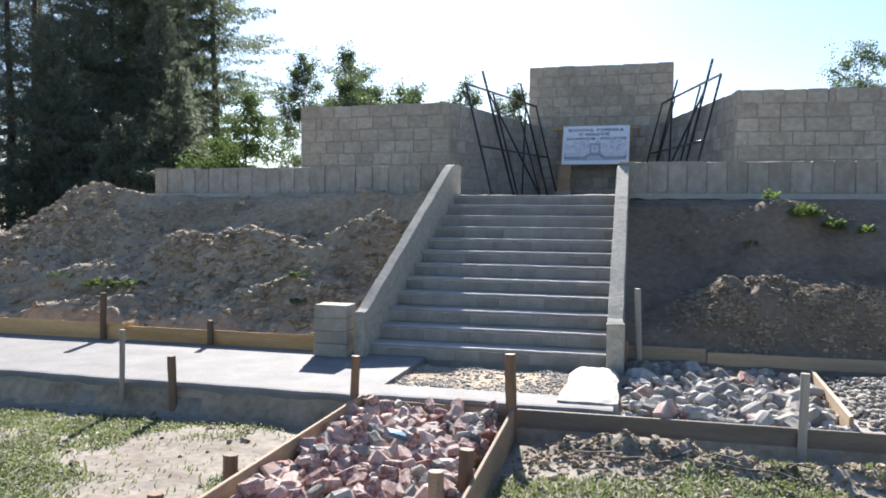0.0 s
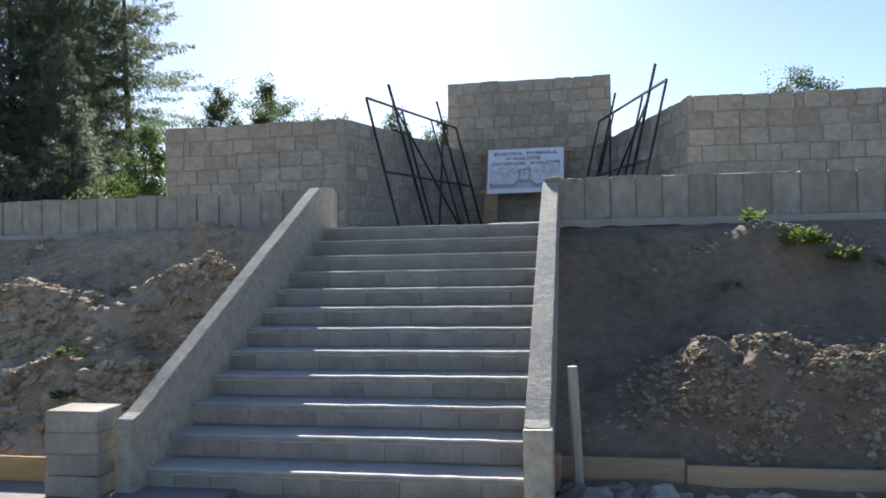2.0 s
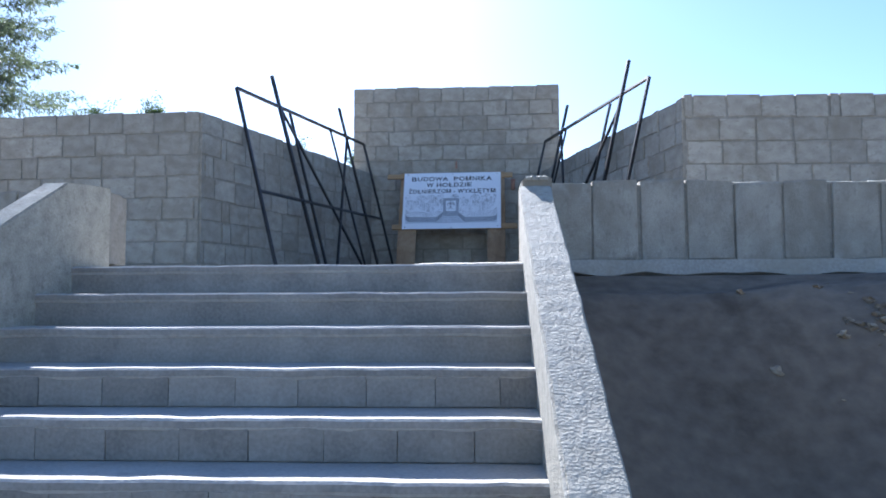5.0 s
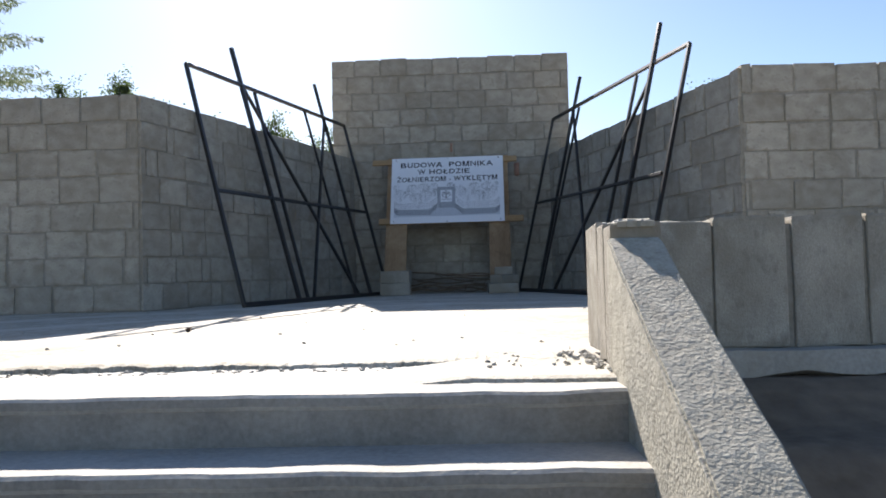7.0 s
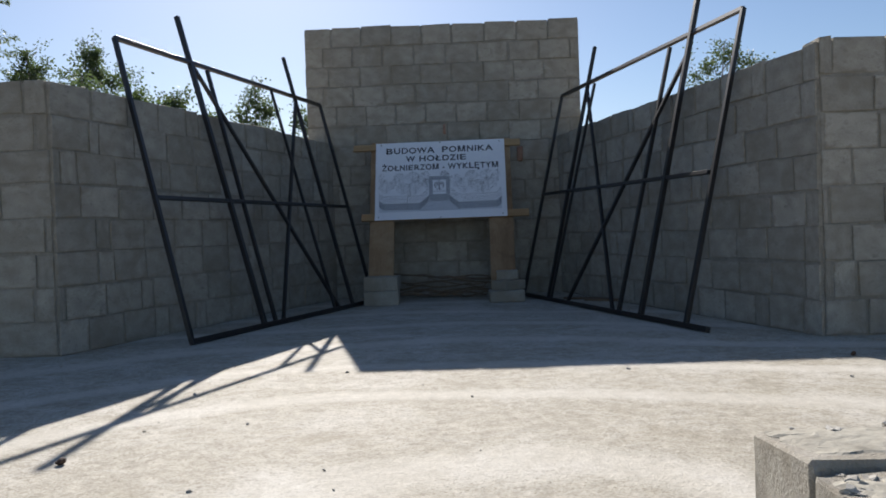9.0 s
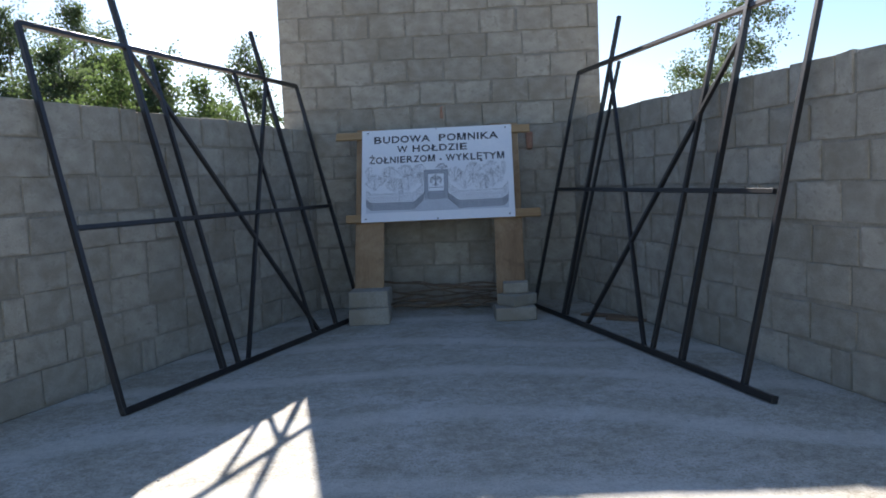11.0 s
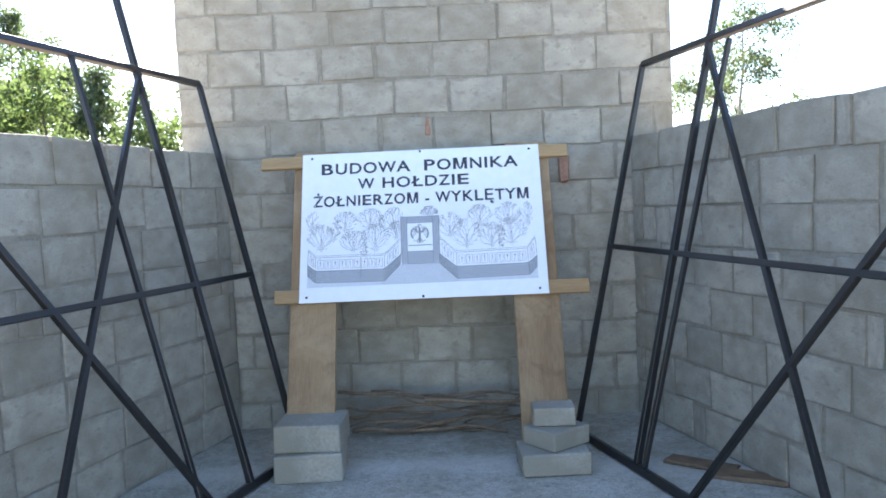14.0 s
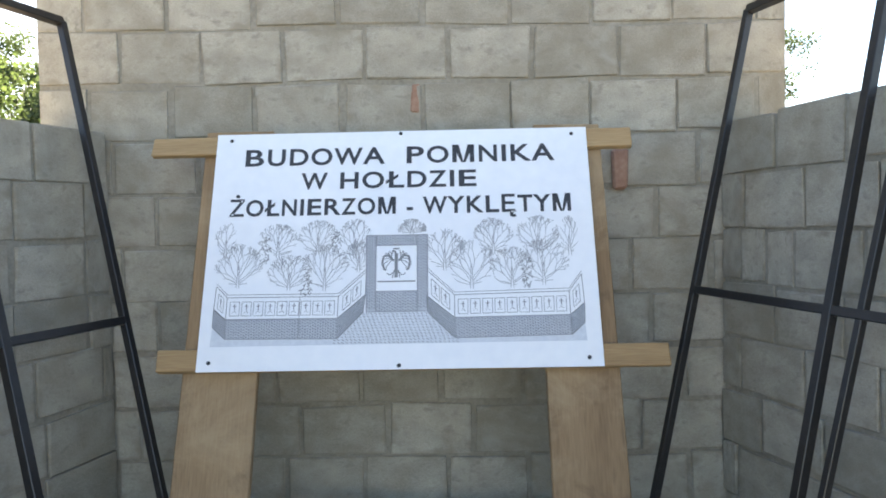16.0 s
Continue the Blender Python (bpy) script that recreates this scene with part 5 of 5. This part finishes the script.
for x, y in ((-1.34, 5.41), (2.55, 7.25)):
    bm = bmesh.new()
    bmesh.ops.create_icosphere(bm, subdivisions=2, radius=0.016)
    for v in bm.verts:
        v.co = Vector((v.co.x * 1.3, v.co.y, v.co.z * 0.9 + 0.013)) * (1 + 0.3 * noise.noise(v.co * 60))
    tagged(part("pine_cone", bm, M_CONE, m=pose(x, y, FLOOR, 0, 0, x * 90)), "small brown pine cone lying on the concrete floor", "cone", "pine cones")


def stick(a, b, w, label):
    a, b = Vector(a), Vector(b)
    bm = bmesh.new()
    side = (b - a).cross(Vector((0, 0, 1))).normalized()
    up = side.cross(b - a).normalized()
    rows = []
    for k in range(13):
        t = k / 12
        c = (b - a) * t + side * 0.07 * noise.noise((t * 3, a.x * 9, a.z * 31)) + up * 0.055 * noise.noise((t * 3.5, 5, a.y * 37 + a.z * 23))
        rr = w * (1 - 0.4 * t)
        rows.append([bm.verts.new(c + side * rr * math.cos(q) + up * rr * math.sin(q)) for q in (0, 1.05, 2.09, 3.14, 4.19, 5.24)])
    for p, q in zip(rows, rows[1:]):
        for j in range(6):
            bm.faces.new((p[j], q[j], q[(j + 1) % 6], p[(j + 1) % 6]))
    bm.faces.new(rows[0][::-1])
    bm.faces.new(rows[-1])
    bmesh.ops.recalc_face_normals(bm, faces=bm.faces)
    tagged(part("stick", bm, M_TWIG, m=Matrix.Translation(a), smooth=True), label, "stick", "sticks behind the stand")


for k, (z0, z1, x0, x1, w) in enumerate(((0.43, 0.30, -0.72, 0.80, 0.013), (0.40, 0.34, -0.50, 0.35, 0.008), (0.33, 0.27, -0.1, 0.86, 0.016), (0.30, 0.24, -0.66, 0.55, 0.010), (0.24, 0.22, -0.55, 0.75, 0.007), (0.16, 0.20, -0.70, 0.30, 0.012),
                                       (0.13, 0.09, -0.45, 0.62, 0.015), (0.09, 0.16, -0.25, 0.90, 0.008), (0.05, 0.06, -0.62, 0.48, 0.017), (0.03, 0.03, -0.2, 0.80, 0.009), (0.05, 0.19, -0.74, -0.05, 0.009), (0.03, 0.36, 0.15, 0.75, 0.006), (0.37, 0.10, -0.3, 0.5, 0.006))):
    stick((x0, 12.46 + rng.uniform(-0.16, 0.12), FLOOR + 0.01 + z0 * 0.74), (x1, 12.46 + rng.uniform(-0.16, 0.12), FLOOR + 0.01 + z1 * 0.74), w * 1.15, "thin crooked brown branch heaped behind the sign stand")
for x, y, a, ln in ((1.58, 11.55, -38, 0.42), (1.78, 11.3, -30, 0.40)):
    bm = bmesh.new()
    box(bm, (-ln / 2, -0.07, 0), (ln / 2, 0.07, 0.025), bevel=0.005, jitter=0.008)
    tagged(part("wood_offcut", bm, M_STAKE, m=pose(x, y, FLOOR + 0.001, 0, 0, a)), "dark weathered wood offcut lying behind the frame", "offcut", "offcuts")


for x, z, w, h, d in ((1.0, 3.70, 0.07, 0.20, 0.04), (0.01, 4.06, 0.05, 0.14, 0.006)):
    bm = bmesh.new()
    box(bm, (-w / 2, -d, -h / 2), (w / 2, 0.03, h / 2), bevel=0.012, jitter=0.01)
    part("brick", bm, M_REDBRICK, bpy.data.objects["wall_center"], "broken red brick wedged in a joint", m=Matrix.Translation((x + 1.83, 0.0, z - FLOOR)))


# ---------- trees ----------
def tube(P, F, pts, radii, sides=6):
    base = len(P)
    for c, r in zip(pts, radii):
        for q in range(sides):
            a = q * 2 * math.pi / sides
            P.append((c[0] + math.cos(a) * r, c[1] + math.sin(a) * r, c[2]))
    for k in range(len(pts) - 1):
        for q in range(sides):
            i, j = base + k * sides + q, base + k * sides + (q + 1) % sides
            F.append((i, j, j + sides, i + sides))


def leaf_quads(centres, dirs, ln, wd, r):
    """Many small leaves as one array of four-cornered faces."""
    n = len(centres)
    c, d = np.array(centres), np.array(dirs)
    side = np.cross(d, r.normal(size=(n, 3)))
    side /= np.linalg.norm(side, axis=1)[:, None] + 1e-9
    L, W = (r.uniform(*ln, n))[:, None], (r.uniform(*wd, n))[:, None]
    q = np.stack([c, c + d * L * 0.55 + side * W, c + d * L, c + d * L * 0.55 - side * W], axis=1).reshape(-1, 3)
    return q


def finish_tree(name, x, y, P, F, quads, bark, leaf, label, kind_name):
    t = thing(name, pose(x, y, ground_z(x, y) - 0.05), label, "tree", kind_name)
    me = bpy.data.meshes.new("trunk")
    me.from_pydata(P, [], F)
    me.materials.append(bark)
    me.shade_smooth()
    part("trunk", me, None, t)
    me = bpy.data.meshes.new("crown")
    n = len(quads)
    me.from_pydata(quads.tolist(), [], np.arange(n).reshape(-1, 4).tolist())
    me.materials.append(leaf)
    part("crown", me, None, t)
    return t


def conifer(x, y, h, spread, seed, leaf, dense, label, bare=0.06):
    r = np.random.RandomState(seed)
    P, F, C, D = [], [], [], []
    tube(P, F, [(0.15 * math.sin(k * 0.5 + seed), 0.1 * math.cos(k * 0.4), h * k / 10) for k in range(11)], [0.012 * h * (1 - k / 10.4) + 0.02 for k in range(11)], 8)
    z = h * bare
    while z < h * 0.985:
        t = z / h
        reach = spread * (1 - t) ** (0.75 if leaf is M_NEEDLE else 0.55) * (0.75 + 0.35 * r.rand()) + 0.15
        for b in range(r.randint(4, 7)):
            a = r.uniform(0, 6.283)
            ln = reach * r.uniform(0.55, 1.12)
            droop = 0.32 * (1 - t) - 0.12
            pts = []
            for k in range(6):
                s = k / 5
                pts.append((math.cos(a) * ln * s, math.sin(a) * ln * s, z + ln * (0.25 * s - (droop + 0.25) * s * s * 1.1 + (0.18 * s ** 4))))
            tube(P, F, pts, [0.05 * (1 - k / 6) * (1 - t * 0.6) + 0.006 for k in range(6)], 4)
            for k in range(int(dense * 2.3 * ln) + 6):
                s = r.uniform(0.12, 1.0)
                i = min(4, int(s * 5))
                f = s * 5 - i
                c = np.array(pts[i]) * (1 - f) + np.array(pts[i + 1]) * f
                out = np.array((math.cos(a), math.sin(a), 0)) * 0.5 + r.normal(size=3) * 0.5 + np.array((0, 0, -0.55))
                sw = (1.1 - s) * 0.22 * ln
                C.append(c + np.array((-math.sin(a), math.cos(a), 0)) * r.normal() * sw + np.array((0, 0, -abs(r.normal()) * 0.12)))
                D.append(out / np.linalg.norm(out))
        z += h * 0.016 * r.uniform(0.7, 1.3) + 0.08
    return finish_tree("conifer_tree", x, y, P, F, leaf_quads(C, D, (0.14, 0.36) if leaf is M_NEEDLE else (0.18, 0.44), (0.018, 0.042) if leaf is M_NEEDLE else (0.022, 0.058), r), M_BARK, leaf, label, "tall conifers")


def broadleaf(name, x, y, h, width, seed, leaf, bark, leaves, size, label, group, low=0.25, clear=0.0):
    r = np.random.RandomState(seed)
    P, F, C, D = [], [], [], []
    lean = r.normal(size=2) * 0.03 * h
    top = [(lean[0] * (k / 8) ** 2 + 0.05 * r.normal(), lean[1] * (k / 8) ** 2 + 0.05 * r.normal(), h * 0.95 * k / 8) for k in range(9)]
    tube(P, F, top, [0.011 * h * (1 - k / 8.6) + 0.008 for k in range(9)], 7)
    limbs = int(16 + h * 2.2)
    for b in range(limbs):
        t = low + (0.97 - low) * (b + r.rand()) / limbs
        i = min(7, int(t * 8))
        f = t * 8 - i
        o = np.array(top[i]) * (1 - f) + np.array(top[i + 1]) * f
        a = r.uniform(0, 6.283)
        ln = width * (math.sin(math.pi * min(1, (t - low) / (1 - low) * 0.8 + 0.22)) ** 0.8) * r.uniform(0.55, 1.15)
        up = r.uniform(0.35, 0.9)
        pts = [tuple(o + np.array((math.cos(a) * ln * s, math.sin(a) * ln * s, ln * (up * s - 0.35 * s * s)))) for s in (0, 0.3, 0.6, 0.85, 1.0)]
        tube(P, F, pts, [0.035 * h / 10 * (1 - 0.2 * k) + 0.004 for k in range(5)], 4)
        for w in range(int(3 + ln * 3)):
            s = r.uniform(0.25, 1.0)
            i = min(3, int(s * 4))
            c0 = np.array(pts[i]) * (1 - (s * 4 - i)) + np.array(pts[i + 1]) * (s * 4 - i)
            tip = c0 + r.normal(size=3) * 0.33 * (0.6 + 0.05 * h) + np.array((0, 0, 0.05))
            tube(P, F, [tuple(c0), tuple((c0 + tip) / 2), tuple(tip)], [0.012, 0.008, 0.004], 3)
            for k in range(leaves):
                q = r.rand()
                C.append(c0 * (1 - q) + tip * q + r.normal(size=3) * 0.16)
                d = r.normal(size=3) + np.array((0, 0, -0.5))
                D.append(d / np.linalg.norm(d))
    return finish_tree(name, x, y, P, F, leaf_quads(C, D, (size * 0.8, size * 1.4), (size * 0.3, size * 0.5), r), bark, leaf, label, group)


SPRUCE, LARCH = "tall dark green spruce with drooping branches", "tall feathery larch with light showing through its branches"
CONIFERS = ((-31.0, 46.0, 29.0, 8.0, 1, M_LARCH, 19, LARCH), (-38.0, 47.0, 31.0, 7.0, 2, M_LARCH, 16, LARCH), (-42.5, 41.0, 28.0, 6.5, 3, M_NEEDLE, 18, SPRUCE), (-35.5, 37.0, 23.0, 6.0, 4, M_NEEDLE, 18, SPRUCE), (-30.8, 31.0, 18.0, 5.4, 5, M_NEEDLE, 20, SPRUCE), (-35.0, 30.0, 23.0, 6.2, 6, M_NEEDLE, 18, SPRUCE),
            (-26.0, 32.0, 14.5, 4.8, 7, M_NEEDLE, 22, SPRUCE), (-22.6, 28.5, 10.0, 3.6, 8, M_NEEDLE, 26, SPRUCE), (-29.0, 38.0, 16.0, 4.8, 9, M_NEEDLE, 20, SPRUCE), (-27.5, 25.0, 12.0, 4.0, 10, M_NEEDLE, 22, SPRUCE), (-32.0, 23.0, 17.5, 5.4, 11, M_NEEDLE, 20, SPRUCE), (-22.0, 23.0, 6.5, 2.8, 12, M_NEEDLE, 30, SPRUCE), (-34.8, 43.0, 28.0, 7.4, 13, M_LARCH, 17, LARCH), (-42.5, 51.0, 31.0, 7.0, 14, M_LARCH, 16, LARCH), (-29.8, 37.0, 19.5, 5.6, 15, M_LARCH, 18, LARCH), (-33.5, 45.5, 28.0, 7.4, 17, M_LARCH, 15, LARCH), (-36.5, 41.0, 28.5, 7.4, 18, M_LARCH, 15, LARCH), (-38.5, 36.0, 26.0, 6.4, 16, M_NEEDLE, 16, SPRUCE))
for row in CONIFERS:
    conifer(*row)
BIRCH, BUSH = "slender birch with loose airy foliage", "bushy young tree with sunlit green leaves"
for x, y, h, w, seed, n in ((-19.2, 36.7, 12.6, 2.2, 21, 26), (-16.6, 37.5, 12.9, 2.1, 22, 26), (-15.2, 38.5, 10.6, 1.8, 23, 22), (-10.4, 30.0, 8.8, 1.4, 24, 24), (-8.5, 34.4, 9.9, 1.5, 25, 20), (-5.9, 36.0, 9.8, 1.6, 26, 20), (12.5, 39.5, 12.2, 3.3, 27, 16), (-13.3, 29.5, 9.6, 1.8, 29, 24)):
    broadleaf("birch_tree", x, y, h, w, seed, M_LEAF, M_BIRCH, int(n * 2.2), 0.115, BIRCH, "birches")
for x, y, h, w, seed in ((-15.9, 23.5, 7.6, 1.9, 31), (-17.8, 24.5, 5.6, 1.9, 32), (-9.2, 25.0, 7.0, 2.0, 34), (-12.0, 26.0, 6.6, 2.0, 35), (-7.2, 25.5, 6.2, 1.3, 36)):
    broadleaf("young_tree", x, y, h, w, seed, M_BUSH, M_BARK, 54, 0.10, BUSH, "young trees", low=0.08)

# ---------- wall blocks ----------
for row in WALL_BLOCKS:
    lay_blocks(*row)
